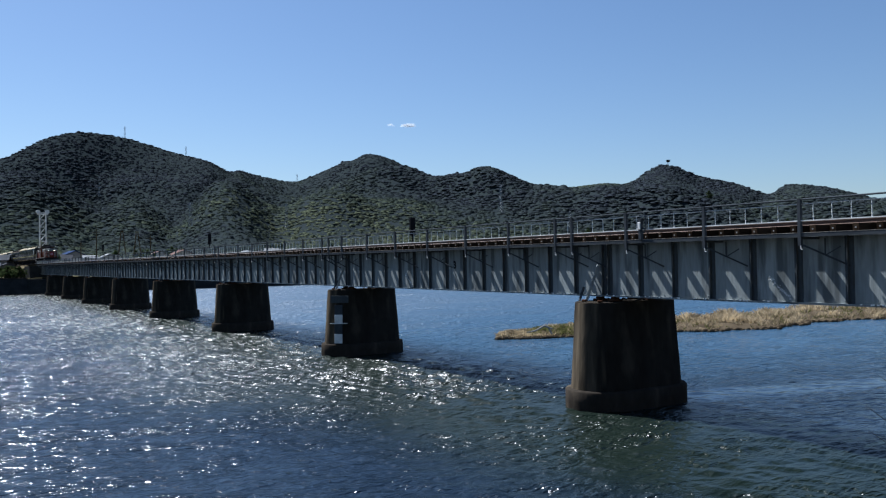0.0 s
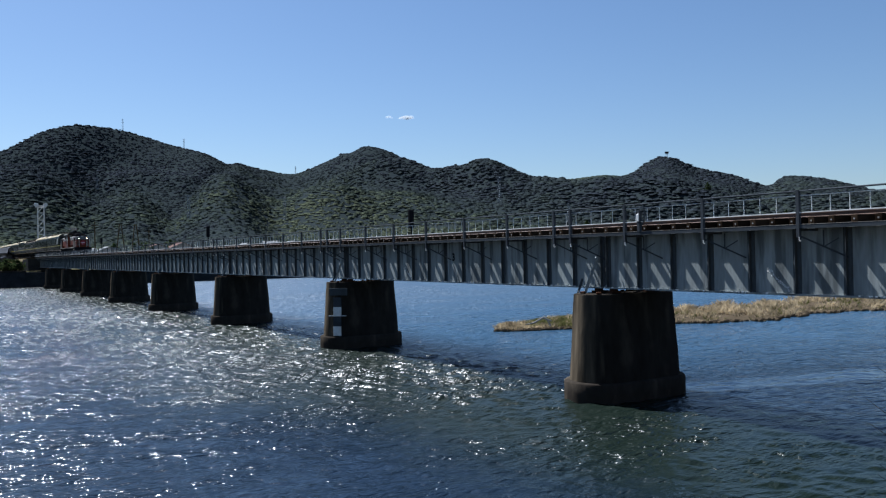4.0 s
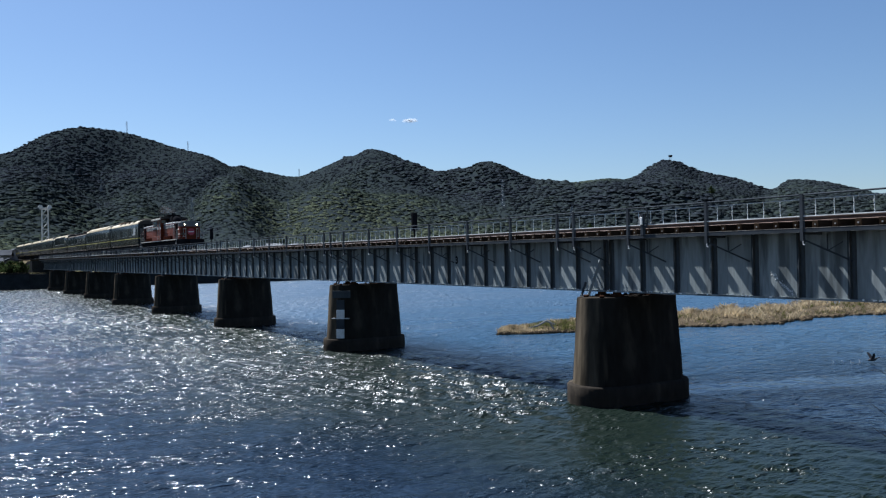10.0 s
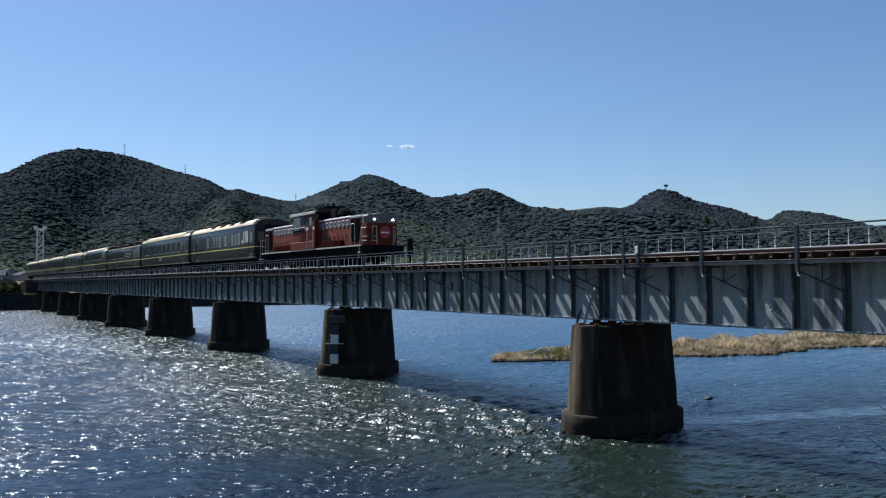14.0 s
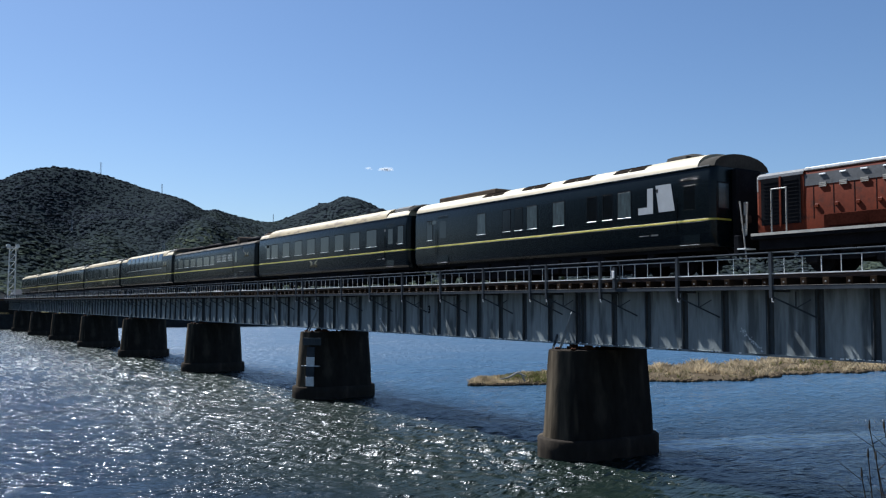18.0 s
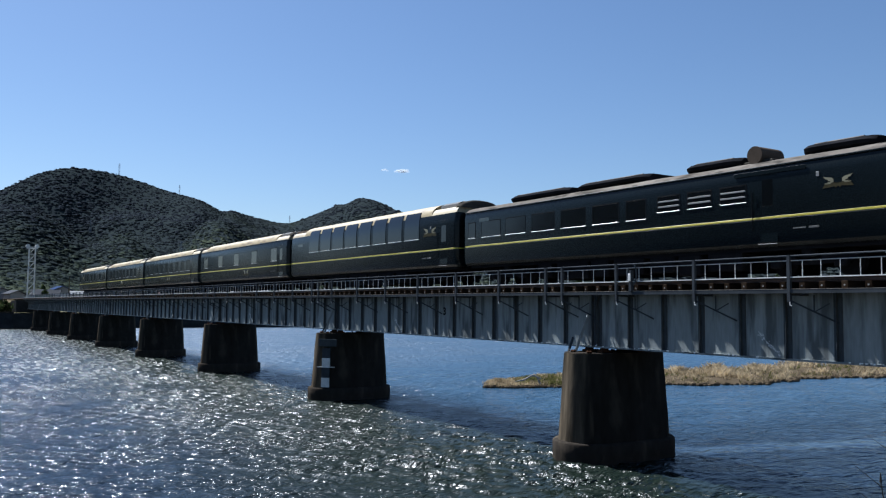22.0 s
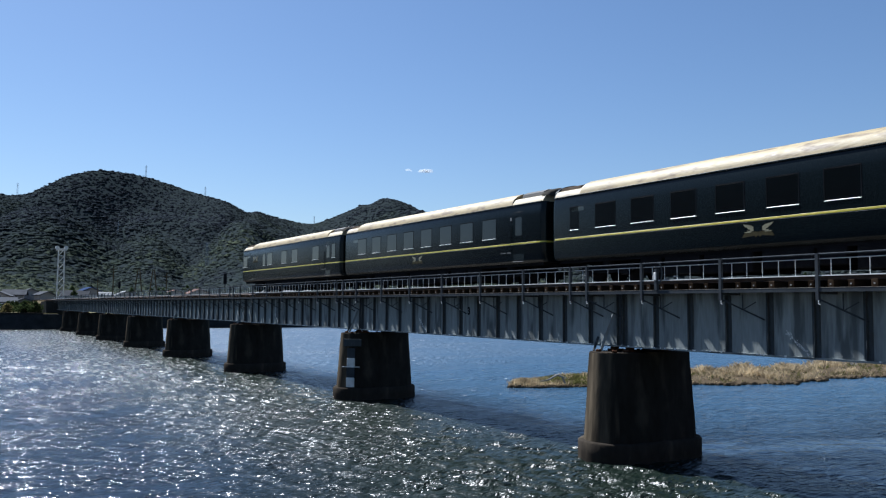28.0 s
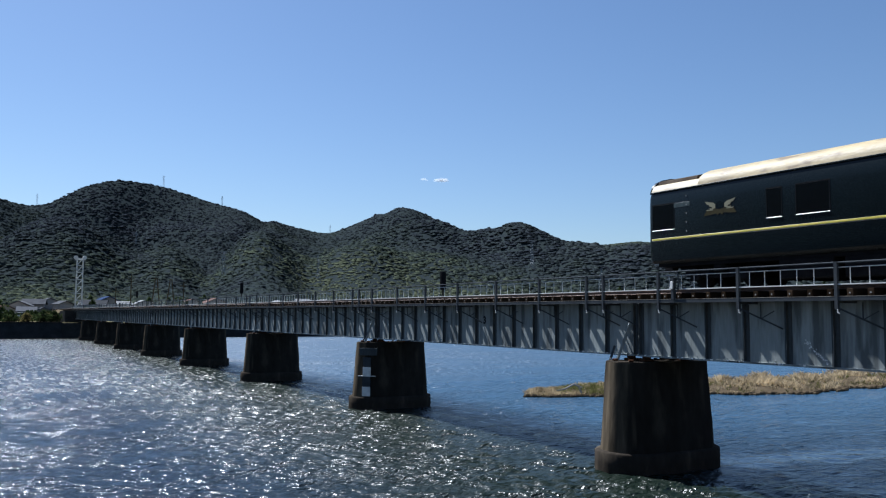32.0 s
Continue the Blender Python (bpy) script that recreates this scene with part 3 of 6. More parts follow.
def build_forest(count=104000):
    """The crowns of the woods: many uneven domes of leaves, one mesh."""
    r = np.random.RandomState(12)
    az = r.uniform(-5, 64, count)
    crest = 980 + 120 * np.sin(np.radians(az * 4.0))
    rr = 325 + (crest + 45 - 325) * r.uniform(0, 1, count) ** 0.82
    x, y, z, wood = land_height(az, rr)
    keep = wood > 0.5
    x, y, z, rr = x[keep], y[keep], z[keep], rr[keep]
    n = len(x)
    size = (0.95 + 1.8 * r.uniform(0, 1, n) ** 2.4) * (0.75 + 0.6 * lattice_noise(x / 70, y / 70, 9)) * np.clip(1.3 - z / 260, 0.75, 1.2) * np.clip(rr / 650, 0.72, 1)
    tall = size * r.uniform(0.13, 0.36, n)
    old = r.uniform(0, 1, n) < 0.009       # single old trees that stand out of the rest
    size, tall = np.where(old, 1.2 * size + 0.5, size), np.where(old, 1.4 * tall + 0.8, tall)
    z = z + CANOPY - 0.1
    # a dome: a top and two rings of five
    ring = np.arange(5) * 2 * np.pi / 5
    turn = r.uniform(0, 6.28, n)[:, None]
    def ring_of(k, h):
        a = ring[None, :] + turn + k
        q = size[:, None] * k * (1 + r.uniform(-0.25, 0.25, (n, 5)))
        return np.stack([x[:, None] + q * np.cos(a), y[:, None] + q * np.sin(a), z[:, None] + tall[:, None] * (h + r.uniform(-0.15, 0.15, (n, 5)))], -1)
    top = np.stack([x, y, z + tall * 1.3], -1)[:, None, :]
    co = np.concatenate([top, ring_of(0.65, 0.95), ring_of(1.15, -0.35)], 1)
    tri = []
    for i in range(5):
        j = (i + 1) % 5
        tri += [(0, 1 + i, 1 + j), (1 + i, 6 + i, 6 + j), (1 + i, 6 + j, 1 + j)]
    q = (np.arange(n)[:, None, None] * 11 + np.array(tri)[None]).reshape(-1, 3)
    me = bpy.data.meshes.new("forest")
    me.vertices.add(n * 11)
    me.vertices.foreach_set("co", co.astype(np.float32).ravel())
    me.loops.add(q.size)
    me.loops.foreach_set("vertex_index", q.ravel().astype(np.int32))
    me.polygons.add(len(q))
    me.polygons.foreach_set("loop_start", np.arange(0, q.size, 3, dtype=np.int32))
    me.polygons.foreach_set("use_smooth", np.ones(len(q), dtype=bool))
    me.update(calc_edges=True)
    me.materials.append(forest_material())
    return tagged(new("forest", me), "dense evergreen woods covering the hillsides", "woods", "", "stuff")


build_hills()
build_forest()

# the near bank: a levee that the camera stands on, and the land behind it
near = M()
prof = [(7.5, -2.0), (5.6, 0.1), (0.9, 3.95), (-3.0, 4.05), (-9.0, 3.8), (-60, 3.6), (-4800, 3.6)]
xs = [-4800, -900, -300, -120, -60, -30, -18, -10, -5, 0, 4, 8, 12, 16, 20, 30, 45, 80, 200, 600, 1500, 4800]
near.add([(x, y + (0 if y < -5 else 0.35 * math.sin(x * 0.9)) - (1.5 if x > 15 and y > -3 else 0), z) for x in xs for y, z in prof],
         [(i * 7 + j, i * 7 + j + 1, i * 7 + j + 8, i * 7 + j + 7) for i in range(len(xs) - 1) for j in range(6)])
sheet("ground_near_bank", near, EARTH, "brown earth levee with dry soil on the near bank", "levee")

# the dark stone sea wall of the far bank, with a coping
wall = thing("sea_wall", (0, 0, 0), "dark weathered stone sea wall along the far shore", "sea wall", kind="structure")
m = M()
m.plate([(BANK - 3.2, -1.5), (BANK + 1.5, -1.5), (BANK + 1.5, 3.3), (BANK - 1.8, 3.3)], 0, (-700, LC - 4.5))
part("wall_face", m, MASONRY, wall)
m = M()
m.box(-700, LC - 4.5, BANK - 1.95, BANK - 1.0, 3.3, 3.6)
part("coping", m, CONCRETE, wall)
m = M()
m.plate([(BANK + 1.0, -1.5), (BANK + 5.5, -1.5), (BANK + 5.5, 3.3), (BANK + 2.2, 3.3)], 0, (LC + 4.5, 900))
part("wall_face", m, MASONRY, wall)
part("wall_foot", M().box(LC - 4.6, LC + 4.6, BANK - 2.4, 209.5, -1.5, 3.2), MASONRY, wall)


# ---- bridge ----
def ring_stadium(a, r, z, n=12):
    """A stadium in plan, 2a long across the bridge with ends of radius r."""
    pts = []
    for s in (-1, 1):
        for i in range(n + 1):
            t = math.pi * (i / n) + (math.pi / 2 if s < 0 else -math.pi / 2)
            pts.append((s * (a - r) + r * math.cos(t), r * math.sin(t), z))
    return pts


def rough_ring(a, r, z, amp, seed):
    out = []
    for i, (x, y, zz) in enumerate(ring_stadium(a, r, z, 16)):
        k = 1 + amp * (noise.noise((x * 1.7, y * 1.7 + seed, z * 1.3)))
        out.append((x * (1 + (k - 1) * 0.5), y * k, zz))
    return out


def build_pier():
    p = thing("bridge_pier", (0, 0, 0), "dark stained concrete river pier with rounded ends", "bridge pier", "bridge piers")
    m = M()
    h = [0.55 + (3.957 - 0.55) * i / 9 for i in range(10)]
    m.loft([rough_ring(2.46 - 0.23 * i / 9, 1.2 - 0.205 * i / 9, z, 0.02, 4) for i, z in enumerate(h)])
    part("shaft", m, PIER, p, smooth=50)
    m = M()
    m.loft([rough_ring(2.66, 1.43, -2.0, 0.015, 9), rough_ring(2.66, 1.43, 0.3, 0.015, 9), rough_ring(2.655, 1.425, 0.66, 0.015, 9), rough_ring(2.6, 1.37, 0.72, 0.01, 9)])
    part("footing", m, CONCRETE, p, smooth=50)
    m = M()
    m.loft([ring_stadium(2.2, 0.96, 3.955), ring_stadium(2.19, 0.95, 3.985)])
    part("cap", m, CONCRETE, p, "rust-stained pier top")
    for x in (-0.9, 0.9):
        for y in (-0.42, 0.42):
            m = M()
            m.cham(-0.24, 0.24, -0.16, 0.16, 3.985, 4.08, 0.02)
            m.cham(-0.15, 0.15, -0.1, 0.1, 4.08, 4.16, 0.02)
            part("bearing", m, RUST, p, at=(x, y, 0))
    r = random.Random(3)
    for i in range(9):
        m = M()
        s = r.uniform(0.05, 0.13)
        m.cham(-s, s, -s * 0.7, s * 0.7, 0, s * 0.9, s * 0.3)
        part("debris", m, RUST if i % 2 else CONCRETE, p, at=(r.uniform(-1.9, -0.5) if i % 3 else r.uniform(0.3, 1.8), r.uniform(-0.6, 0.6), 3.985, 0, 0, r.uniform(0, 180)))
    # the two stays of the walkway, on the near end
    m = M()
    m.bar((-1.5, 0.55, 3.98), (-1.05, 0.3, 5.4), 0.1)
    part("stay", m, STEEL, p)
    m = M()
    m.bar((-1.5, 0.95, 3.98), (-1.05, 1.2, 4.5), 0.07)
    part("stay", m, STEEL_DARK, p)
    return p


pier = build_pier()
pier.matrix_basis = pose(LC, PIER_Y, 0)
for n in (1, 2, 3, 4, 5, 6, 7, -1):
    copy_thing(pier, pose(LC, PIER_Y + SPAN * n, 0))

# water gauge boards on the second pier
gauge = thing("water_gauge", pose(LC - 2.047, PIER_Y + SPAN - 0.906, 0.78, 0, 0, 49), "black and white chequered water gauge on the pier's nose", "gauge")
for i in range(4):
    m = M()
    m.cham(-0.07, 0.03, -0.24, 0.24, 0.58 * i, 0.58 * i + 0.56, 0.008)
    part("gauge_plate", m, RAILING_DARK if i % 2 else PALE, gauge, "" if i % 2 else "white plate", at=(0.04 * i, 0, 0))
m = M()
m.cham(0.08, 0.16, -0.62, 0.5, 2.42, 2.86, 0.01)
part("notice_board", m, STEEL_DARK, gauge, "dark faded board")
m = M()
m.box(0.02, 0.08, -0.55, 0.55, 1.17, 1.22)
part("bracket", m, GALV, gauge)
log_ = thing("driftwood", (LC + 1.9, PIER_Y + SPAN - 0.9, 3.98), "dark driftwood stick lying on the pier top", "driftwood")
m = M()
m.tube((0, 0.5, 0.06), (0.55, -0.55, 0.28), 0.07, 7, 0.05)
part("stick", m, STALK, log_)


def build_span():
    """One deck girder span; its origin lies at its near pier, at water level, on the track's line."""
    g = thing("girder_span", (0, 0, 0), "grey painted riveted plate girder span with stiffeners", "bridge girder", "girder spans")
    y0, y1 = 0.12, SPAN - 0.12
    for s in (-1, 1):
        m = M()
        m.box(s * 0.9 - 0.008, s * 0.9 + 0.008, y0, y1, 4.22, 6.16)
        part("web", m, STEEL, g)
        m = M()
        m.box(s * 0.9 - 0.17, s * 0.9 + 0.17, y0, y1, 6.16, 6.21)
        part("top_flange", m, STEEL, g)
        m = M()
        m.box(s * 0.9 - 0.17, s * 0.9 + 0.17, y0, y1, 4.16, 4.22)
        part("bottom_flange", m, STEEL, g, "grey flange with rust and bird droppings")
        # darker steel and a widened foot plate hold the stiffener's shadow along with its dirt
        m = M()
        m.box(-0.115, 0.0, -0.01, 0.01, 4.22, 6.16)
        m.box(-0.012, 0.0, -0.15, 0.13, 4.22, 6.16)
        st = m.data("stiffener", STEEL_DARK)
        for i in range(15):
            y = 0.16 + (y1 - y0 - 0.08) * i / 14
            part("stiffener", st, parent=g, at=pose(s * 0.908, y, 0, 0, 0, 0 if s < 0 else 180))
        m = M()
        for i in range(70):
            y = y0 + 0.15 + i * 0.33
            for z in (4.29, 6.08):
                m.box(s * 0.9 + s * 0.008, s * 0.9 + s * 0.022, y - 0.016, y + 0.016, z - 0.016, z + 0.016)
        tagged(part("rivets", m, STEEL, g), kind="stuff")
    for i in range(6):
        y = y0 + 0.3 + (y1 - y0 - 0.6) * i / 5
        m = M()
        m.bar((-0.89, y, 4.3), (0.89, y, 6.1), 0.07)
        m.bar((0.89, y, 4.3), (-0.89, y, 6.1), 0.07)
        m.bar((-0.89, y, 4.28), (0.89, y, 4.28), 0.08)
        part("cross_frame", m, STEEL, g)
    # droppings and paint flakes along the lower flange
    m = M()
    r = random.Random(11)
    for i in range(55):
        t = r.random()
        y, z, w = 15.95 - 0.75 * t + r.gauss(0, 0.03), 4.9 - 0.62 * t + r.gauss(0, 0.03), r.uniform(0.012, 0.035)
        m.box(-0.915, -0.908, y, y + w, z, z + w * r.uniform(0.5, 1.4))
    for i in range(60):
        y, w, h = r.uniform(y0, y1), r.uniform(0.02, 0.09), r.uniform(0.01, 0.04)
        m.box(-1.075, -1.06, y, y + w, 4.225 - h, 4.235)
    tagged(part("dropping", m, WHITE, g, "white bird droppings"), kind="stuff")
    return g


span = build_span()
span.matrix_basis = pose(LC, PIER_Y, 0)
for n in (-1, 1, 2, 3, 4, 5, 6, 7):
    copy_thing(span, pose(LC, PIER_Y + SPAN * n, 0))

num = bpy.data.curves.new("span_number", "FONT")
num.body, num.size, num.extrude, num.offset = "3", 0.5, 0.003, 0.02
num.materials.append(BLACK)
ob = tagged(new("span_number", num), "black number 3 painted on the girder")
ob.parent, ob.matrix_basis = span, pose(-0.925, 11.05, 5.26, 90, 0, -90)


SHARED_HOOK = M().bar((-0.06, -0.06, 5.9), (-0.06, -0.06, 5.8), 0.022).bar((-0.06, -0.06, 5.8), (-0.06, -0.12, 5.79), 0.022).data("hook", PALE)


def build_railing(posts, y0, y1):
    """The side walkway and its railing between y0 and y1, with posts at the given places."""
    w = thing("walkway_railing", (LC - 1.75, y0, 0), "dark steel handrail with thin pale balusters beside the walkway", "railing", "walkway railings")
    n = y1 - y0
    m = M()
    m.tube((0, 0, 7.225), (0, n, 7.225), 0.026, 8)
    part("top_rail", m, RAILING_DARK, w)
    m = M()
    m.tube((0.03, 0, 7.09), (0.03, n, 7.09), 0.013, 6)
    part("mid_rail", m, GALV, w, "thin pale middle rail")
    m = M()
    m.box(-0.03, 0.03, 0, n, 6.595, 6.625)
    part("bottom_rail", m, PALE, w, "pale flat bottom rail")
    m = M()
    m.box(-0.03, 0.02, 0, n, 6.15, 6.26)
    m.box(0.02, 0.09, 0, n, 6.245, 6.26)
    part("edge_beam", m, RAILING_DARK, w)
    m = M()
    m.box(-0.035, 0.06, 0, n, 6.262, 6.275)
    part("edge_strip", m, DECK, w, "pale weathered edge strip with rust")
    for i in range(3):
        m = M()
        m.box(0.1 + 0.125 * i, 0.215 + 0.125 * i, 0, n, 6.2, 6.24)
        part("plank", m, DECK, w)
    for y in posts:
        q = M()
        q.box(-0.05, 0.05, -0.05, -0.035, 5.9, 7.25)
        q.box(-0.05, -0.035, -0.035, 0.05, 5.9, 7.25)
        q.box(-0.05, 0.06, -0.06, -0.03, 5.86, 5.9)
        po = part("post", q, RAILING_DARK, w, at=(0, y - y0, 0))
        q = M()
        q.box(0.03, 0.86, -0.04, 0.04, 6.08, 6.15)
        q.bar((0.0, 0, 5.95), (0.83, -1.0, 5.3), 0.05)
        q.bar((0.42, -0.5, 6.1), (0.42, -0.5, 5.62), 0.03)
        q.bar((0.42, -0.52, 5.62), (0.62, -0.85, 5.86), 0.03)
        part("bracket", q, RAILING_DARK, po)
        part("hook", SHARED_HOOK, parent=po)
    q = M()
    q.tube((0, 0, 6.62), (0, 0, 7.1), 0.013, 6)
    bal = q.data("baluster", PALE, 40)
    y = y0 + 0.3
    while y < y1 - 0.1:
        if all(abs(y - p) > 0.2 for p in posts):
            part("baluster", bal, parent=w, at=(0.01, y - y0, 0))
        y += 0.583
    return w


build_railing([4.9, 8.4, 11.95, 15.44, 18.95, 22.53], 1.3, 24.9)
pat = [25.53, 26.54, 29.73, 33.13, 36.66, 40.07, 43.48, 46.9]
rail0 = build_railing(pat, 24.9, 24.9 + SPAN)
for k in range(1, 8):
    copy_thing(rail0, pose(LC - 1.75, 24.9 + SPAN * k, 0))

# a small marker on the railing, over the first pier
mk = thing("marker_post", (LC - 1.8, 21.75, 6.26), "white plate and bent bracket on a railing post", "marker")
m = M()
m.box(-0.06, 0.06, -0.06, 0.06, 0, 0.75)
part("pillar", m, RAILING_DARK, mk)
m = M()
m.cham(-0.02, 0.02, -0.06, 0.06, 0.36, 0.62, 0.008)
part("plate", m, PALE, mk, at=(-0.08, 0, 0))
m = M()
pts = [(0, -0.12 - 0.16 * math.sin(a), 0.6 + 0.36 * math.cos(a)) for a in [math.pi * i / 8 for i in range(9)]]
for a, b in zip(pts, pts[1:]):
    m.tube(a, b, 0.03, 6)
part("bent_bracket", m, STEEL_DARK, mk, at=(-0.02, 0, 0))

# abutments of the two ends
for nm, y0, y1 in (("abutment_far", 209.0, 221.0), ("abutment_near", -12.0, 2.4)):
    m = M()
    far = nm.endswith("far")
    m.plate([(y0, -2), (y1, -2), (y1, 6.05), (y0 + (0.9 if far else 0), 6.05), (y0 + (0.9 if far else 0), 4.05), (y0, 4.05)] if far else
            [(y0, -2), (y1, -2), (y1, 4.05), (y1 - 1.2, 4.05), (y1 - 1.2, 6.05), (y0, 6.05)], 0, (LC - 3.4, LC + 3.4))
    sheet(nm, m, MASONRY, "dark concrete abutment carrying the end of the bridge", "abutment")

# embankments that carry the line on
for nm, y0, y1 in (("embankment_far", 221.0, 520.0), ("embankment_near", -420.0, -12.0)):
    m = M()
    m.plate([(LC - 8.5, 2.0), (LC + 8.5, 2.0), (LC + 2.6, 6.25), (LC - 2.6, 6.25)], 1, (y0, y1))
    sheet(nm, m, EARTH, "earth railway embankment with a gravel crown", "embankment")


# ---- track ----
track = thing("track", (LC, 0, 0), "rust-brown rails on dark timber bridge sleepers", "railway track", kind="structure")
for s in (-1, 1):
    m = M()
    pr = [(-0.06, 0), (0.06, 0), (0.06, 0.012), (0.012, 0.03), (0.012, 0.1), (0.033, 0.115), (0.033, 0.145), (-0.033, 0.145), (-0.033, 0.115), (-0.012, 0.1), (-0.012, 0.03), (-0.06, 0.012)]
    m.plate([(s * 0.565 + a, RAIL - 0.145 + b) for a, b in pr], 1, (-420, 520))
    part("rail", m, RAIL_STEEL, track)
    m = M()
    m.box(s * 0.34 - 0.04, s * 0.34 + 0.04, 0, 212, 6.5, 6.6)
    part("guard_rail", m, RUST, track)
m = M()
for i in range(-300, 500):
    y = i * 0.67
    if y < -12.5 or y > 211:
        m.box(-1.1, 1.1, y - 0.11, y + 0.11, 6.2, 6.5)
tagged(part("embankment_sleepers", m, SLEEPER, track), kind="stuff")


# ---- low island with dry grass ----
def island_half(x):
    """Half width of the island at a distance along it."""
    return 5.2 * (1 - math.exp(-x / 9.0)) * (1 + 0.18 * math.sin(x * 0.35 + 1) + 0.08 * math.sin(x * 1.3))


isl = M()
N, K = 120, 17
rows = []
for i in range(N):
    s = 0.1 + 95 * (i / (N - 1)) ** 1.3
    w = island_half(s)
    cy = 49.3 - 0.045 * s + 0.5 * math.sin(s * 0.21)
    rows.append([(34.2 + s, cy + w * (2 * j / (K - 1) - 1) * 1.12,
                  (0.55 * (1 - (2 * j / (K - 1) - 1) ** 2) - 0.12) * min(1, s / 3) + 0.10 * noise.noise((s * 0.8, j * 0.9, 0))) for j in range(K)])
isl.add([q for r in rows for q in r], [(i * K + j, i * K + j + 1, (i + 1) * K + j + 1, (i + 1) * K + j) for i in range(N - 1) for j in range(K - 1)])
sheet("island", isl, MUD, "low muddy river island with a stony shore", "island", smooth=60)


def blades(count, place, h0, h1, w, seed, lean=0.45):
    """Many bent grass blades as thin triangles."""
    r = random.Random(seed)
    m = M()
    k = 0
    while k < count:
        x, y, z, s = place(r)
        for _ in range(7):
            a, h = r.uniform(0, 6.28), r.uniform(h0, h1) * s
            dx, dy = math.cos(a), math.sin(a)
            bx, by = x + r.uniform(-.16, .16), y + r.uniform(-.16, .16)
            lx, ly = r.uniform(-lean, lean) * h, r.uniform(-lean, lean) * h
            m.add([(bx - dx * w, by - dy * w, z - 0.05), (bx + dx * w, by + dy * w, z - 0.05), (bx + lx * .4 + dx * w * .7, by + ly * .4 + dy * w * .7, z + h * .6), (bx + lx, by + ly, z + h)],
                  [(0, 1, 2), (0, 2, 3)])
            k += 1
    return m


def on_island(r):
    while True:
        s = r.uniform(0.8, 70) if r.random() < 0.8 else r.uniform(0.3, 20)
        w = island_half(s)
        t = r.uniform(-0.93, 0.93)
        cy = 49.3 - 0.045 * s + 0.5 * math.sin(s * 0.21)
        patch = noise.noise((s * 0.3, t * 1.6, 3.0)) + 0.6 * noise.noise((s * 0.9, t * 4.0, 7.0)) + 0.15
        if r.random() < 0.15 + 1.2 * patch:
            return 34.2 + s, cy + w * t, 0.5 * (1 - t * t) - 0.05, (0.35 + 0.95 * max(0, patch)) * min(1, 0.25 + s / 18)


def raw(name, m, material):
    me = bpy.data.meshes.new(name)
    me.from_pydata(m.v, [], m.f)
    me.materials.append(material)
    return new(name, me)


tagged(raw("dry_grass", blades(26000, on_island, 0.18, 0.74, 0.018, 5, 0.8), DRY_GRASS), "straw-coloured dry grass and reeds covering the island", "grass", "", "stuff")
def on_tip(r):
    s = r.uniform(0.4, 11) if r.random() < 0.7 else r.uniform(10, 60)
    t = r.uniform(-0.95, 0.2 if s > 10 else 0.9)
    return 34.2 + s, 49.3 - 0.045 * s + 0.5 * math.sin(s * 0.21) + island_half(s) * t, 0.5 * (1 - t * t) * min(1, s / 3) - 0.05, 0.6 * min(1, 0.25 + s / 8)


tagged(raw("green_grass", blades(7000, on_tip, 0.2, 0.6, 0.022, 6, 0.7), OLIVE_GRASS), "olive green low grass along the island's shore", "grass", "", "stuff")
stones = M()
r = random.Random(8)
for i in range(520):
    s = 0.3 + 60 * r.random() ** 1.5
    w = island_half(s)
    x, y = 34.2 + s, 49.3 - 0.045 * s + 0.5 * math.sin(s * 0.21) - w * r.uniform(0.93, 1.1)
    q = r.uniform(0.08, 0.26)
    stones.cham(x - q, x + q, y - q * .8, y + q * .8, -0.1, q * 0.8, q * 0.35)
tagged(raw("shore_stones", stones, MUD), "dark wet stones along the island's shore", "stones", "", "stuff")
dw = thing("driftwood_log", (36.9, 47.0, 0.45), "pale bleached driftwood branch lying on the island", "driftwood")
m = M()
for a, b, c, d in (((-0.8, 0, 0.2), (0.1, 0.1, 0.5), 0.06, 0.07), ((0.1, 0.1, 0.5), (0.7, -0.1, 0.25), 0.07, 0.05), ((0.4, 0, 0.35), (0.55, -0.2, -0.1), 0.05, 0.05), ((-0.8, 0, 0.2), (-1.4, 0.1, 0.12), 0.05, 0.03)):
    m.tube(a, b, c, 7, d)
part("branch", m, WALL, dw)


# ---- train ----
# cross-section of a carriage: half width and height over the rails
SIDE = [(1.28, 0.92), (1.40, 1.02), (1.45, 1.35), (1.45, 3.0), (1.43, 3.3), (1.38, 3.52)]
ROOF = [(1.38, 3.52), (1.35, 3.64), (1.27, 3.82), (1.08, 3.97), (0.78, 4.1), (0.4, 4.18), (0.0, 4.2)]


def whole(half):
    """The closed outline from its right half."""
    return [(-x, z) for x, z in half] + [(x, z) for x, z in half[::-1] if x > 0]


def hull(y0, y1, half, taper=0.0):
    """A length of the car with the given half outline; taper rounds the corners at its ends."""
    pts = whole(half)
    m = M()
    if taper:
        rings = []
        ends = [(taper * (1 - math.cos(radians(a))), 1 - taper * (1 - math.sin(radians(a))) / 1.45) for a in (0, 25, 50, 70, 90)]
        for y, k in [(y0 + d, k) for d, k in ends] + [(y1 - d, k) for d, k in ends[::-1]]:
            rings.append([(x * k, y, z) for x, z in pts])
        m.loft(rings)
    else:
        m.plate(pts, 1, (y0, y1))
    return m


def on_side(s, y0, y1, z0, z1, out, thick=0.012):
    """A thin panel on a car's side."""
    m = M()
    x = 1.45
    a, b = x + out - thick, x + out
    if s < 0:
        a, b = -b, -a
    return m.cham(a, b, y0, y1, z0, z1, 0.004)


SHARED = {}


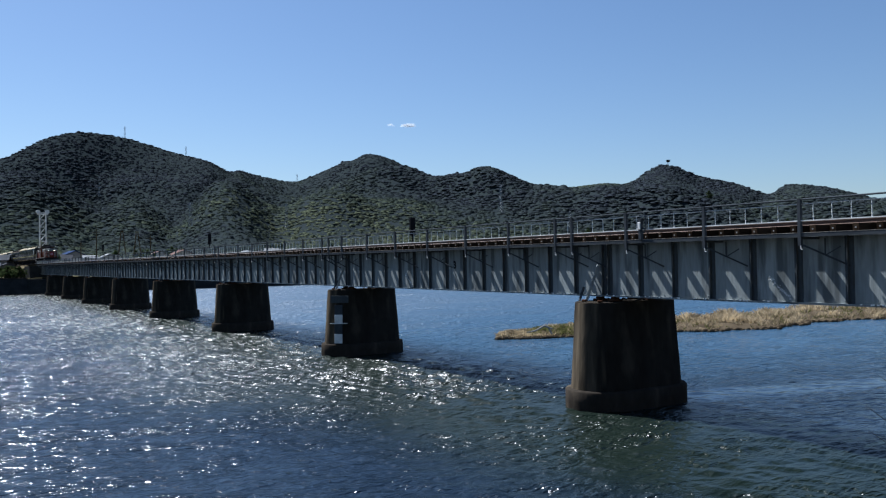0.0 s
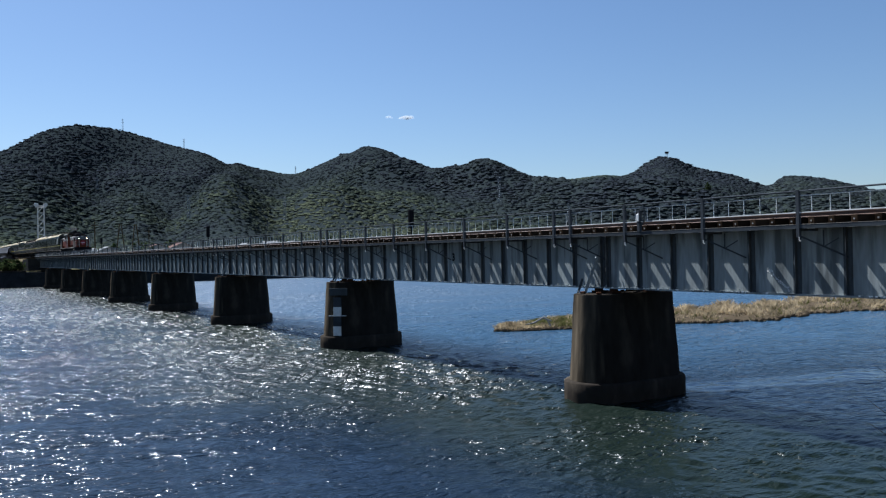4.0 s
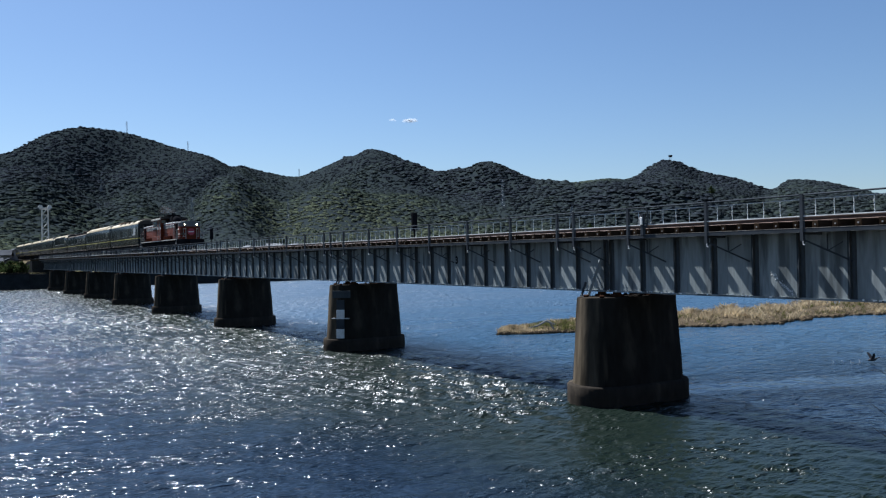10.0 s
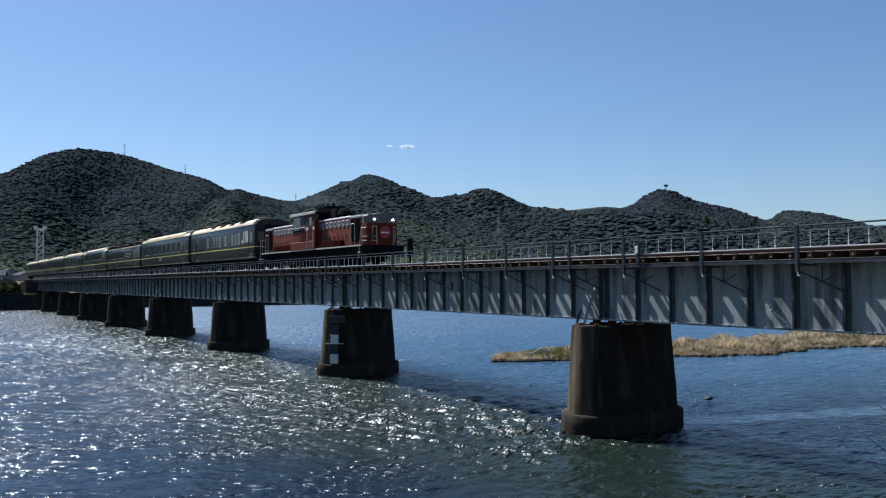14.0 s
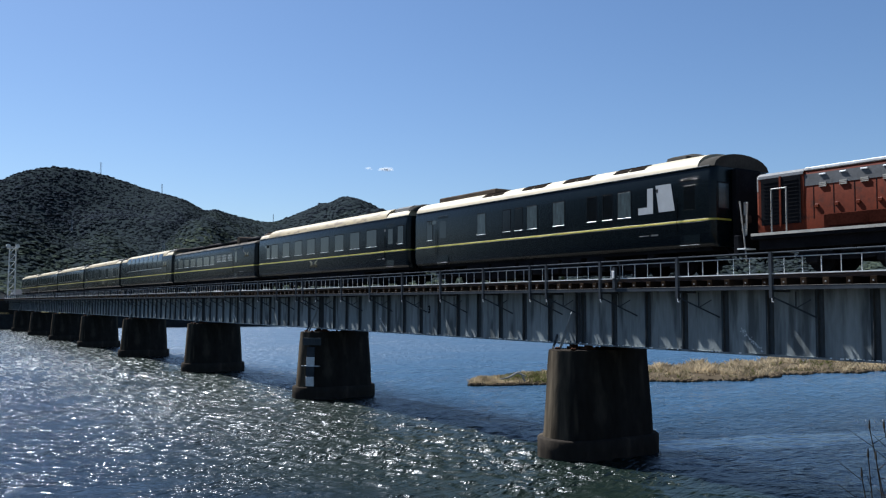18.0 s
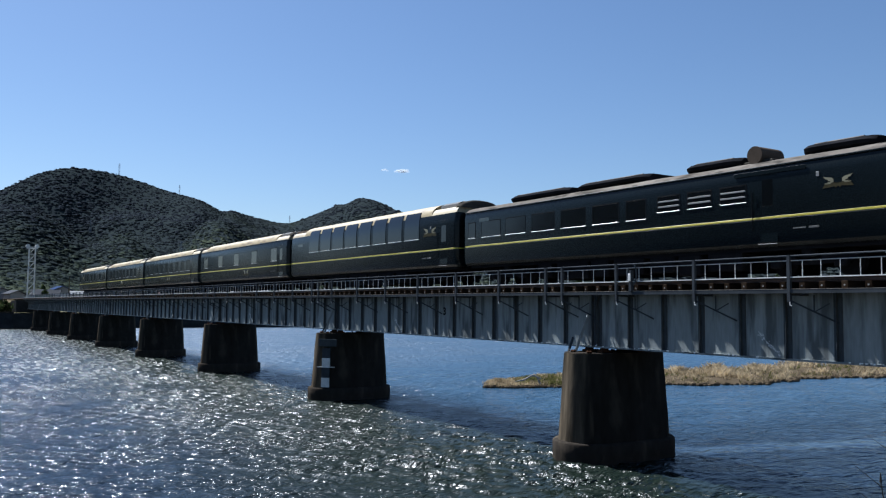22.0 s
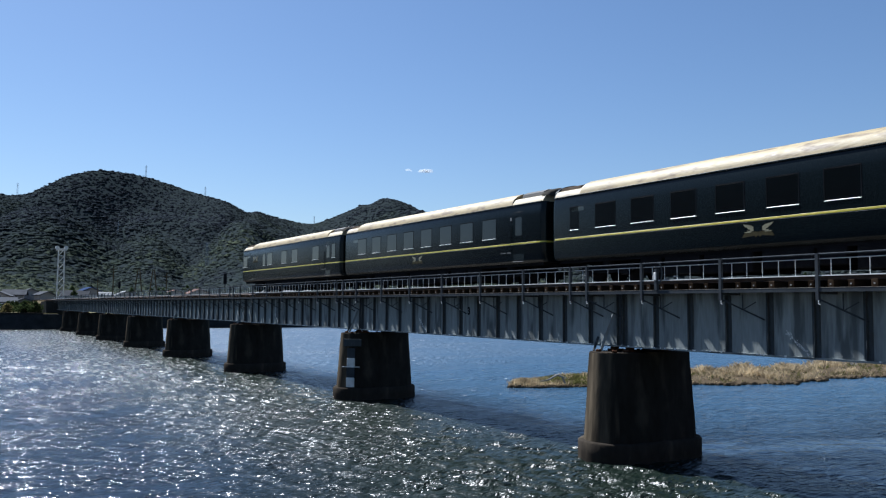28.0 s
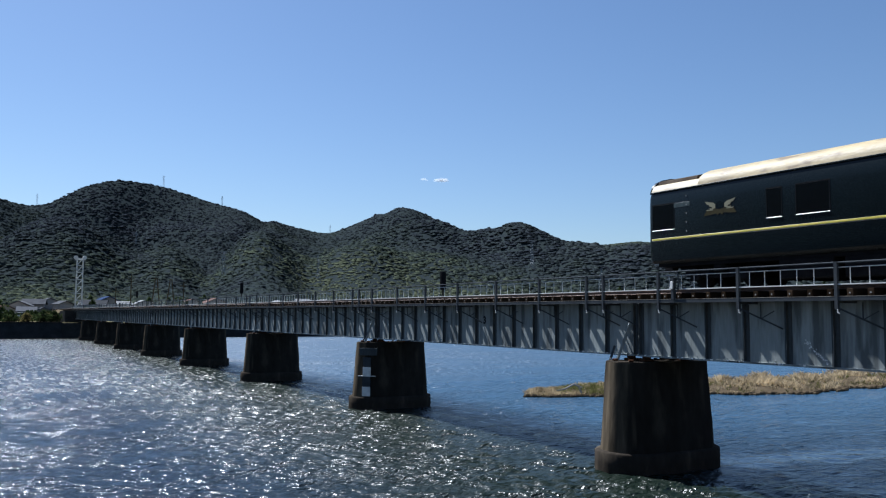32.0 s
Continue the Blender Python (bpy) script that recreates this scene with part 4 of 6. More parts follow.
def shared(key, make, material, smooth=0.0):
    if key not in SHARED:
        SHARED[key] = make().data(key[0], material, smooth)
    return SHARED[key]


def side_window(car, y, w, z0=2.12, z1=3.03, glass=None, s=-1):
    gm = glass or GLASS
    pane = part("window_pane", shared(("window_pane", w, z0, z1, s, gm.name), lambda: on_side(s, -w / 2, w / 2, z0, z1, 0.008), gm), parent=car, at=(0, y, 0))
    def rim():
        m = on_side(s, -w / 2 - 0.03, w / 2 + 0.03, z1, z1 + 0.03, 0.006)
        q = on_side(s, -w / 2 - 0.03, -w / 2, z0, z1, 0.006)
        m.add(q.v, q.f)
        q = on_side(s, w / 2, w / 2 + 0.03, z0, z1, 0.006)
        return m.add(q.v, q.f)
    part("window_frame", shared(("window_frame", w, z0, z1, s), rim, BLACK), parent=pane)
    part("window_sill", shared(("window_sill", w, z0, s), lambda: on_side(s, -w / 2 - 0.02, w / 2 + 0.02, z0 - 0.022, z0, 0.022, 0.022), SILVER), parent=pane)
    return pane


def emblem(car, y, z, s=-1, k=0.72):
    """A winged badge as plain shapes: two pale wings beside a dark roundel, over a brown spread tail."""
    xs_ = (min(s * 1.452, s * 1.46), max(s * 1.452, s * 1.46))
    outline = [(-0.72, -0.3), (-0.42, -0.28), (-0.16, -0.25), (-0.1, -0.32), (0.0, -0.24), (0.1, -0.32), (0.16, -0.25), (0.42, -0.28), (0.72, -0.3), (0.6, -0.14), (0.26, -0.1), (-0.26, -0.1), (-0.6, -0.14)]
    tail_ = part("emblem", M().plate([(y + a * k, z + b * k) for a, b in outline], 0, xs_), DIM_GREEN, car, "dull gold and brown winged badge")
    ring = [(y + 0.2 * k * math.cos(t), z + (0.02 + 0.13 * math.sin(t)) * k) for t in [2 * math.pi * i / 16 for i in range(16)]]
    part("roundel", M().plate(ring, 0, (xs_[0] - 0.003, xs_[1] + 0.003)), GREEN, tail_, "dark green roundel")
    for d in (-1, 1):
        wing = [(0.2, -0.08), (0.19, 0.06), (0.3, 0.13), (0.68, 0.2), (0.56, 0.08), (0.48, 0.07), (0.45, 0.0), (0.36, -0.01), (0.33, -0.07)]
        part("wing", M().plate([(y + d * a * k, z + b * k) for a, b in wing], 0, xs_), EMBLEM, tail_, "pale gold wing")
        for a, b, zz in ((0.3, 0.62, -0.115), (0.28, 0.5, -0.075)):
            part("feather", M().plate([(y + d * a * k, z + (zz - 0.02) * k), (y + d * a * k, z + (zz + 0.01) * k), (y + d * b * k, z + (zz + 0.02) * k), (y + d * (b - 0.06) * k, z + (zz - 0.02) * k)], 0, (xs_[0] - 0.002, xs_[1] + 0.002)), EMBLEM, tail_)


def car_door(car, y, w=0.8, s=-1):
    d = part("door", shared(("door", w, s), lambda: on_side(s, -w / 2, w / 2, 1.05, 3.15, -0.004), GREEN), parent=car, at=(0, y, 0))
    part("door_window", shared(("door_window", w, s), lambda: on_side(s, -w * 0.3, w * 0.3, 2.15, 2.95, 0.004), GLASS), parent=d)
    part("handrail", shared(("handrail", s), lambda: M().tube((s * 1.49, w / 2 + 0.08, 1.4), (s * 1.49, w / 2 + 0.08, 2.6), 0.015, 6), BLACK), parent=d)
    part("step", shared(("step", w, s), lambda: on_side(s, -w / 2, w / 2, 0.98, 1.0, 0.04, 0.04), GREY), parent=d)
    part("rain_strip", shared(("rain_strip", w, s), lambda: on_side(s, -w / 2, w / 2, 3.18, 3.2, 0.012, 0.012), GREEN), parent=d)


def bogie(car, y):
    fr = M()
    for s in (-1, 1):
        fr.plate([(-1.6, 0.45), (-1.5, 0.62), (-0.5, 0.62), (-0.35, 0.5), (0.35, 0.5), (0.5, 0.62), (1.5, 0.62), (1.6, 0.45), (0.4, 0.34), (-0.4, 0.34)], 0, (s * 0.98 - 0.07, s * 0.98 + 0.07))
        fr.tube((s * 0.98, 0, 0.55), (s * 0.98, 0, 0.9), 0.22, 10)
    fr.box(-0.95, 0.95, -0.25, 0.25, 0.42, 0.75)
    b = part("bogie_frame", shared(("bogie_frame",), lambda: fr, BLACK), parent=car, at=(0, y, 0))
    def wheelset():
        m = M()
        for s in (-1, 1):
            m.tube((s * 0.50, 0, 0), (s * 0.62, 0, 0), 0.43, 24)
            m.tube((s * 0.45, 0, 0), (s * 0.50, 0, 0), 0.455, 24)
        return m.tube((-0.95, 0, 0), (0.95, 0, 0), 0.08, 8)
    for d in (-1.05, 1.05):
        part("wheelset", shared(("wheelset",), wheelset, BLACK, 40), parent=b, at=(0, d, 0.432))
    for s in (-1, 1):
        for d in (-1.05, 1.05):
            part("axle_box", shared(("axle_box",), lambda: M().cham(-0.12, 0.12, -0.2, 0.2, -0.18, 0.18, 0.04), BLACK), parent=b, at=(s * 1.03, d, 0.43))


def carriage(name, n, length, label, roof=CREAM_ROOF, cut=2.4, top=ROOF, eave=3.52, low_front=False, rear_cut=0.14, edge=True):
    """A dark green carriage. Its origin is at mid-length on the rails; +y is its rear."""
    h = length / 2
    car = thing(name, (LC, 0, RAIL), label, "railway carriage", "train")
    side = SIDE[:4] + [(1.435, eave - 0.2), (1.38, eave)]
    part("body", hull(-h, h, side + [(1.3, eave - 0.02), (0, eave)], taper=0.24), GREEN, car, smooth=35)
    part("roof", hull(-h + cut, h - rear_cut, top), roof, car, "pale weathered roof" if roof in (CREAM_ROOF, PALE_ROOF) else "sooty dark roof", smooth=35)
    part("end_cap", hull(h - 0.13, h - 0.02, [(x * 0.96, z - 0.02) for x, z in top]), GREEN, car, "dark arched end above the gangway", smooth=35)
    if not low_front:
        arch = [(-h + d, k) for d, k in ((0.0, 0.83), (0.04, 0.91), (0.1, 0.96), (0.22, 0.995), (min(0.42, cut), 1.0))]
        part("end_hood", M().loft([[(x * k, y, eave - 0.01 + (z - eave) * k) for x, z in whole([p for p in top if p[1] > eave + 0.24] if roof is CREAM_ROOF else top)] for y, k in arch]), DARK_ROOF, car, "dark arched hood over the end", smooth=40)
    if rear_cut > 1:
        # sunlit gloss of the eave put into a whiter paint and a flatter slope
        part("vestibule_eave", hull(h - rear_cut + 0.01, h - 0.14, [(1.38, 3.52), (1.335, 3.63), (1.22, 3.78), (1.1, 3.83), (0.0, 3.85)]), PALE_ROOF, car, "whitish eave", smooth=35)
        part("roof_panel", M().loft([[(x, y, z) for x, z in whole([(1.1, 3.8), (1.04, 3.96), (0.8, 4.03), (0.0, 4.06)])] for y in (h - rear_cut + 0.3, h - 0.2)]), BROWN, car, "brown roof panel", smooth=20)
    if low_front:
        part("front_roof", hull(-h + 0.02, -h + cut - 0.01, [(1.38, 3.5), (1.3, 3.66), (1.08, 3.8), (0.78, 3.9), (0.4, 3.96), (0.0, 3.98)]), DARK_ROOF, car, "sooty low roof over the front end", smooth=35)
    elif roof is CREAM_ROOF:
        # over the front vestibule the crown is cut down to a grey panel between eaves whitened for their sunlit gloss
        part("vestibule_eave", hull(-h + 0.12, -h + cut - 0.01, [(1.38, 3.52), (1.335, 3.63), (1.22, 3.78), (1.1, 3.83), (0.0, 3.85)]), PALE_ROOF, car, "whitish eave", smooth=35)
        part("roof_panel", M().loft([[(x, y, z) for x, z in whole([(1.14, 3.8), (1.08, 3.99), (0.84, 4.1), (0.0, 4.13)])] for y in (-h + 0.43, -h + cut - 0.45)]), PANEL, car, "grey roof panel with pale streaks", smooth=20)
        for x in (-1.04, -0.7, 0.7, 1.04):
            part("panel_seam", M().box(x - 0.014, x + 0.014, -h + 0.45, -h + cut - 0.47, 4.0, 4.025 if abs(x) > 1 else 4.13), PALE, car, "pale seam")
    for s in (-1, 1):
        if edge:
            part("roof_edge", M().cham(s * 1.4 - 0.035, s * 1.4 + 0.035, -h + 0.16, h - 0.16, eave - 0.03, eave + 0.025, 0.012), GREEN, car)
        part("stripe", on_side(s, -h + 0.23, h - 0.23, 1.757, 1.82, 0.005, 0.008), YELLOW, car, "yellow stripe along the side")
        part("stripe_trim", on_side(s, -h + 0.23, h - 0.23, 1.73, 1.74, 0.004, 0.006), NUMBER, car)
        # the stripe goes on round the front corner to the gangway
        m = M()
        way = [(1.455 - 0.24 * (1 - math.sin(radians(a))), -h - 0.005 + 0.24 * (1 - math.cos(radians(a)))) for a in (90, 70, 50, 25, 0)] + [(0.62, -h - 0.005)]
        for (xa, ya), (xb, yb) in zip(way, way[1:]):
            m.add([(s * xa, ya, 1.757), (s * xb, yb, 1.757), (s * xb, yb, 1.82), (s * xa, ya, 1.82)], [(0, 1, 2, 3)])
        part("end_stripe", m, YELLOW, car)
    for x in (-0.85, -0.5, 0.45):
        m = M()
        drop = [(x, -h + 0.1, 0.9), (x, -h - 0.04, 0.8), (x + 0.04, -h - 0.1, 0.56), (x + 0.1, -h - 0.2, 0.46), (x + 0.16, -h - 0.29, 0.56), (x + 0.18, -h - 0.31, 0.74)]
        for a, b in zip(drop, drop[1:]):
            m.tube(a, b, 0.024, 6)
        part("brake_hose", m, BLACK, car, "black hanging brake hose")
    for e in (-1, 1):
        part("gangway", M().cham(-0.62, 0.62, e * h - (0.27 if e < 0 else 0), e * h + (0.27 if e > 0 else 0), 0.98, 3.45, 0.06), BLACK, car, "black folded gangway bellows")
        part("coupler", M().cham(-0.15, 0.15, e * h - (0.5 if e < 0 else -0.05), e * h + (0.5 if e > 0 else -0.05), 0.72, 0.95, 0.03), BLACK, car)
        bogie(car, e * (h - 3.0))
    part("underframe", M().box(-1.2, 1.2, -h + 0.3, h - 0.3, 0.8, 0.95), BLACK, car)
    r = random.Random(n)
    y = -h + 5.2
    while y < h - 5.6:
        w = r.uniform(0.8, 2.0)
        part("equipment_box", M().cham(-1.22, 1.22, y, y + w, 0.12 + r.uniform(0, 0.16), 0.82, 0.04), BLACK, car)
        y += w + r.uniform(0.06, 0.4)
    # small plates and lamps that the side shows
    part("sign_plate", on_side(-1, h - 2.1, h - 1.35, 2.86, 3.02, 0.008), PALE_PANE, car)
    part("side_lamp", on_side(-1, -h + 2.32, -h + 2.42, 2.84, 2.98, 0.012, 0.012), GREY, car)
    # body number, two plain bars
    part("number_bar", on_side(-1, -h + 2.35, -h + 2.68, 1.38, 1.44, 0.004, 0.006), NUMBER, car)
    part("number_bar", on_side(-1, -h + 2.78, -h + 3.2, 1.39, 1.43, 0.004, 0.006), NUMBER, car)
    return car


def at_u(u, length):
    """A place along the car from its distance behind the front of the next car's gap (negative, from the rear end)."""
    return u + length / 2


CARS = []          # (thing, distance of its middle behind the power car's rear end)
L0, L = 18.4, 20.75

POWER_TOP = [(1.38, 3.5), (1.35, 3.61), (1.27, 3.75), (1.08, 3.89), (0.78, 4.0), (0.4, 4.06), (0.0, 4.08)]
power = carriage("power_car", 1, L0, "dark green generator carriage with louvred pale roof", PALE_ROOF, cut=0.7, top=POWER_TOP, eave=3.5, low_front=True)
part("roof_dome", M().loft([[(x * k, y, 4.0 + (z - 4.0) * k) for x, z in whole([(0.75, 3.95), (0.66, 4.13), (0.38, 4.22), (0.0, 4.25)])] for y, k in ((-L0 / 2 + 1.5, 0.6), (-L0 / 2 + 1.75, 1), (-L0 / 2 + 2.6, 1), (-L0 / 2 + 2.85, 0.6))]), DARK_ROOF, power, "dark domed roof vent", smooth=30)
for u, w, g in ((-5.78, 0.6, PALE_PANE), (-7.6, 0.5, None), (-8.43, 0.5, None), (-9.3, 0.62, PALE_PANE), (-10.94, 0.66, PALE_PANE), (-12.8, 0.48, None), (-13.63, 0.48, None), (-14.48, 0.62, PALE_PANE)):
    side_window(power, at_u(u, L0), w, glass=g)
side_window(power, at_u(-1.5, L0), 0.5)
car_door(power, at_u(-2.65, L0), 0.9)
car_door(power, at_u(-17.42, L0), 0.8)
for u in (-6.3, -9.1, -11.7, -14.5):
    for d in (-0.4, 0.4):
        m = M()
        prof = [(x, float(np.interp(x, [p[0] for p in POWER_TOP[::-1]], [p[1] for p in POWER_TOP[::-1]]))) for x in (1.24, 1.16, 1.07, 0.98, 0.88)]
        for a, b in zip(prof, prof[1:]):
            m.add([(-a[0] - 0.012, -0.36, a[1] + 0.012), (-a[0] - 0.012, 0.36, a[1] + 0.012), (-b[0] - 0.012, 0.36, b[1] + 0.012), (-b[0] - 0.012, -0.36, b[1] + 0.012)], [(0, 1, 2, 3)])
        for x, z in prof:
            m.box(-x - 0.015, -x + 0.015, -0.36, 0.36, z, z + 0.03)
        part("roof_louvre", m, LOUVRE, power, "dark louvred roof opening", at=(0, at_u(u, L0) + d, 0))
part("roof_duct", M().cham(-0.6, 0.6, at_u(-5.7, L0), at_u(-1.0, L0), 3.95, 4.26, 0.05), BROWN, power, "long dark roof duct")
for x in (-0.98, 0.98):
    w = part("end_window", M().cham(x - 0.24, x + 0.24, -L0 / 2 - 0.012, -L0 / 2 + 0.01, 2.15, 2.95, 0.004), PALE_PANE, power, "grey end window")
    part("window_frame", M().box(x - 0.28, x + 0.28, -L0 / 2 - 0.008, -L0 / 2 + 0.008, 2.95, 2.99).box(x - 0.28, x + 0.28, -L0 / 2 - 0.008, -L0 / 2 + 0.008, 2.11, 2.15), BLACK, w)
# the operator's mark, as two plain pale blocks
m = M()
y = at_u(-15.98, L0)
for pts in ([(0.82, 2.16), (0.82, 2.4), (0.41, 2.4), (0.41, 2.16)], [(0.4, 2.16), (0.4, 3.04), (0.14, 3.04), (0.14, 2.16)], [(0.02, 3.1), (-0.66, 3.1), (-0.82, 2.18), (-0.12, 2.18)]):
    m.plate([(y + p, q) for p, q in pts], 0, (-1.462, -1.452))
part("operator_mark", m, MARK, power, "large white mark on the side")
CARS.append((power, -L0 / 2))


def sleeper_car(k, firsts, pitch, count, extra=(), badge=None, doors=(-18.95,), label="dark green sleeping carriage with large windows", glass=None, k_badge=0.85, rear_cut=1.75):
    c = carriage("sleeping_car", 10 + k, L, label, rear_cut=rear_cut)
    for i in range(count):
        side_window(c, at_u(firsts - pitch * i, L), 1.13, glass=glass)
    for u, w in extra:
        side_window(c, at_u(u, L), w, glass=glass)
    if badge:
        emblem(c, at_u(badge[0], L), badge[1], k=k_badge)
    for u in doors:
        car_door(c, at_u(u, L), 0.8)
    CARS.append((c, 21.3 * k - L / 2))
    return c


sleeper_car(1, -3.09, 1.97, 8, ((-1.93, 0.58), (-19.99, 0.56)), (-9.4, 1.52))

# dining car, with cooling units on an old sooty roof
diner = carriage("dining_car", 12, L, "dark green dining carriage with rooftop cooling units", OLD_ROOF, cut=0.14, eave=3.36,
                 top=[(1.38, 3.36), (1.33, 3.44), (1.18, 3.53), (0.9, 3.62), (0.5, 3.68), (0.0, 3.7)])
for u, w in ((-0.75, 0.55), (-2.26, 1.4), (-4.07, 1.38), (-5.94, 1.45), (-7.8, 1.43), (-9.63, 1.4), (-11.2, 0.95)):
    side_window(diner, at_u(u, L), w, 2.16, 2.86)
for u in (-12.75, -14.08, -15.43):
    p = side_window(diner, at_u(u, L), 0.98, 2.33, 2.86)
    for z in (2.48, 2.66):
        part("louvre_bar", on_side(-1, -0.47, 0.47, z, z + 0.05, 0.03, 0.03), GREY, p)
car_door(diner, at_u(-16.7, L), 0.66)
emblem(diner, at_u(-19.0, L), 2.66, k=0.66)
for a, b in ((-6.73, -2.9), (-11.17, -7.35), (-15.2, -12.95), (-19.7, -17.45)):
    y0, y1 = at_u(a, L), at_u(b, L)
    m = M()
    m.loft([[(x * k, y, z) for x, z in ((-0.75, 3.56), (-0.97, 3.7), (-1.0, 3.8), (-0.75, 3.93), (0.75, 3.93), (1.0, 3.8), (0.97, 3.7), (0.75, 3.56))] for y, k in ((y0, 0.72), (y0 + 0.12, 0.9), (y0 + 0.4, 1), (y1 - 0.4, 1), (y1 - 0.12, 0.9), (y1, 0.72))])
    # black body holds the underside's shade, the pale cover the highlight on top
    unit = part("cooling_unit", m, BLACK, diner, "rounded weathered rooftop cooling unit", smooth=35)
    part("cover", M().loft([[(x, y, z) for x, z in ((-0.74, 3.925), (-0.7, 3.96), (0.7, 3.96), (0.74, 3.925))] for y in (y0 + 0.35, y1 - 0.35)]), OLD_ROOF, unit, "pale cover as the sunlit top")
fan = part("vent_fan", M().tube((-1.0, at_u(-15.9, L), 3.86), (0.1, at_u(-15.9, L), 3.86), 0.28, 18), BROWN, diner, "brown drum-shaped vent fan", smooth=40)
part("fan_base", M().cham(-0.9, 0.0, at_u(-16.5, L), at_u(-15.4, L), 3.5, 3.7, 0.04), DARK_ROOF, fan)
part("hood_plate", on_side(-1, at_u(-18.0, L), at_u(-15.5, L), 3.12, 3.24, 0.03, 0.03), GREEN, diner)
CARS.append((diner, 21.3 * 2 - L / 2))

# lounge car, whose windows bend up into the roof
lounge = carriage("lounge_car", 13, L, "dark green lounge carriage with tall windows curving into the roof", rear_cut=2.3, edge=False)
for u in (-3.96, -5.75, -7.53, -9.31, -11.1, -12.9, -14.7, -16.5):
    m = M()
    prof = [(1.45, 2.42), (1.45, 3.0), (1.43, 3.3), (1.385, 3.53), (1.355, 3.64), (1.29, 3.78)]
    ring = lambda o: [(-x - o, z + o * 0.5) for x, z in prof]
    outer, inner = ring(0.02), ring(-0.03)
    m.loft([[(x, -0.74, z) for x, z in outer + inner[::-1]], [(x, 0.74, z) for x, z in outer + inner[::-1]]])
    p = part("window_pane", m, SKY_GLASS, lounge, "tall curved dark window", at=(0, at_u(u, L), 0), smooth=30)
    part("window_sill", on_side(-1, -0.75, 0.75, 2.385, 2.42, 0.03, 0.03), SILVER, p)
emblem(lounge, at_u(-18.3, L), 2.75, k=0.9)
car_door(lounge, at_u(-19.6, L), 0.7)
CARS.append((lounge, 21.3 * 3 - L / 2))

sleeper_car(4, -1.75, 4.1, 5, (), (-12.3, 1.5), (-19.55,), "dark green suite carriage with few windows")
sleeper_car(5, -3.36, 2.0, 8, ((-1.5, 0.5),), (-10.45, 1.5))
sleeper_car(6, -2.64, 1.995, 8, (), (-9.65, 1.5))
tail = sleeper_car(7, -7.0, 5.5, 1, ((-5.62, 0.55), (-10.2, 1.13), (-12.46, 1.13), (-16.46, 1.13), (-19.55, 0.55)), (-3.45, 2.72), (-18.65,),
                   "dark green end carriage with an end suite window", None, 0.98, 2.4)
side_window(tail, at_u(-0.82, L), 1.05)
for s in (-1, 1):
    part("tail_lamp", M().tube((s * 1.05, L / 2 - 0.05, 1.25), (s * 1.05, L / 2 + 0.06, 1.25), 0.09, 12), RED, tail)
part("end_window", M().cham(-0.55, 0.55, L / 2 + 0.26, L / 2 + 0.29, 2.1, 3.0, 0.01), GLASS, tail)
m = M()
for i in range(5):
    m.cham(-1.47, -1.445, at_u(-1.95, L) - 0.012, at_u(-1.95, L) + 0.022, 1.96 + i * 0.31, 2.01 + i * 0.31, 0.006)
part("hinges", m, GREY, tail)


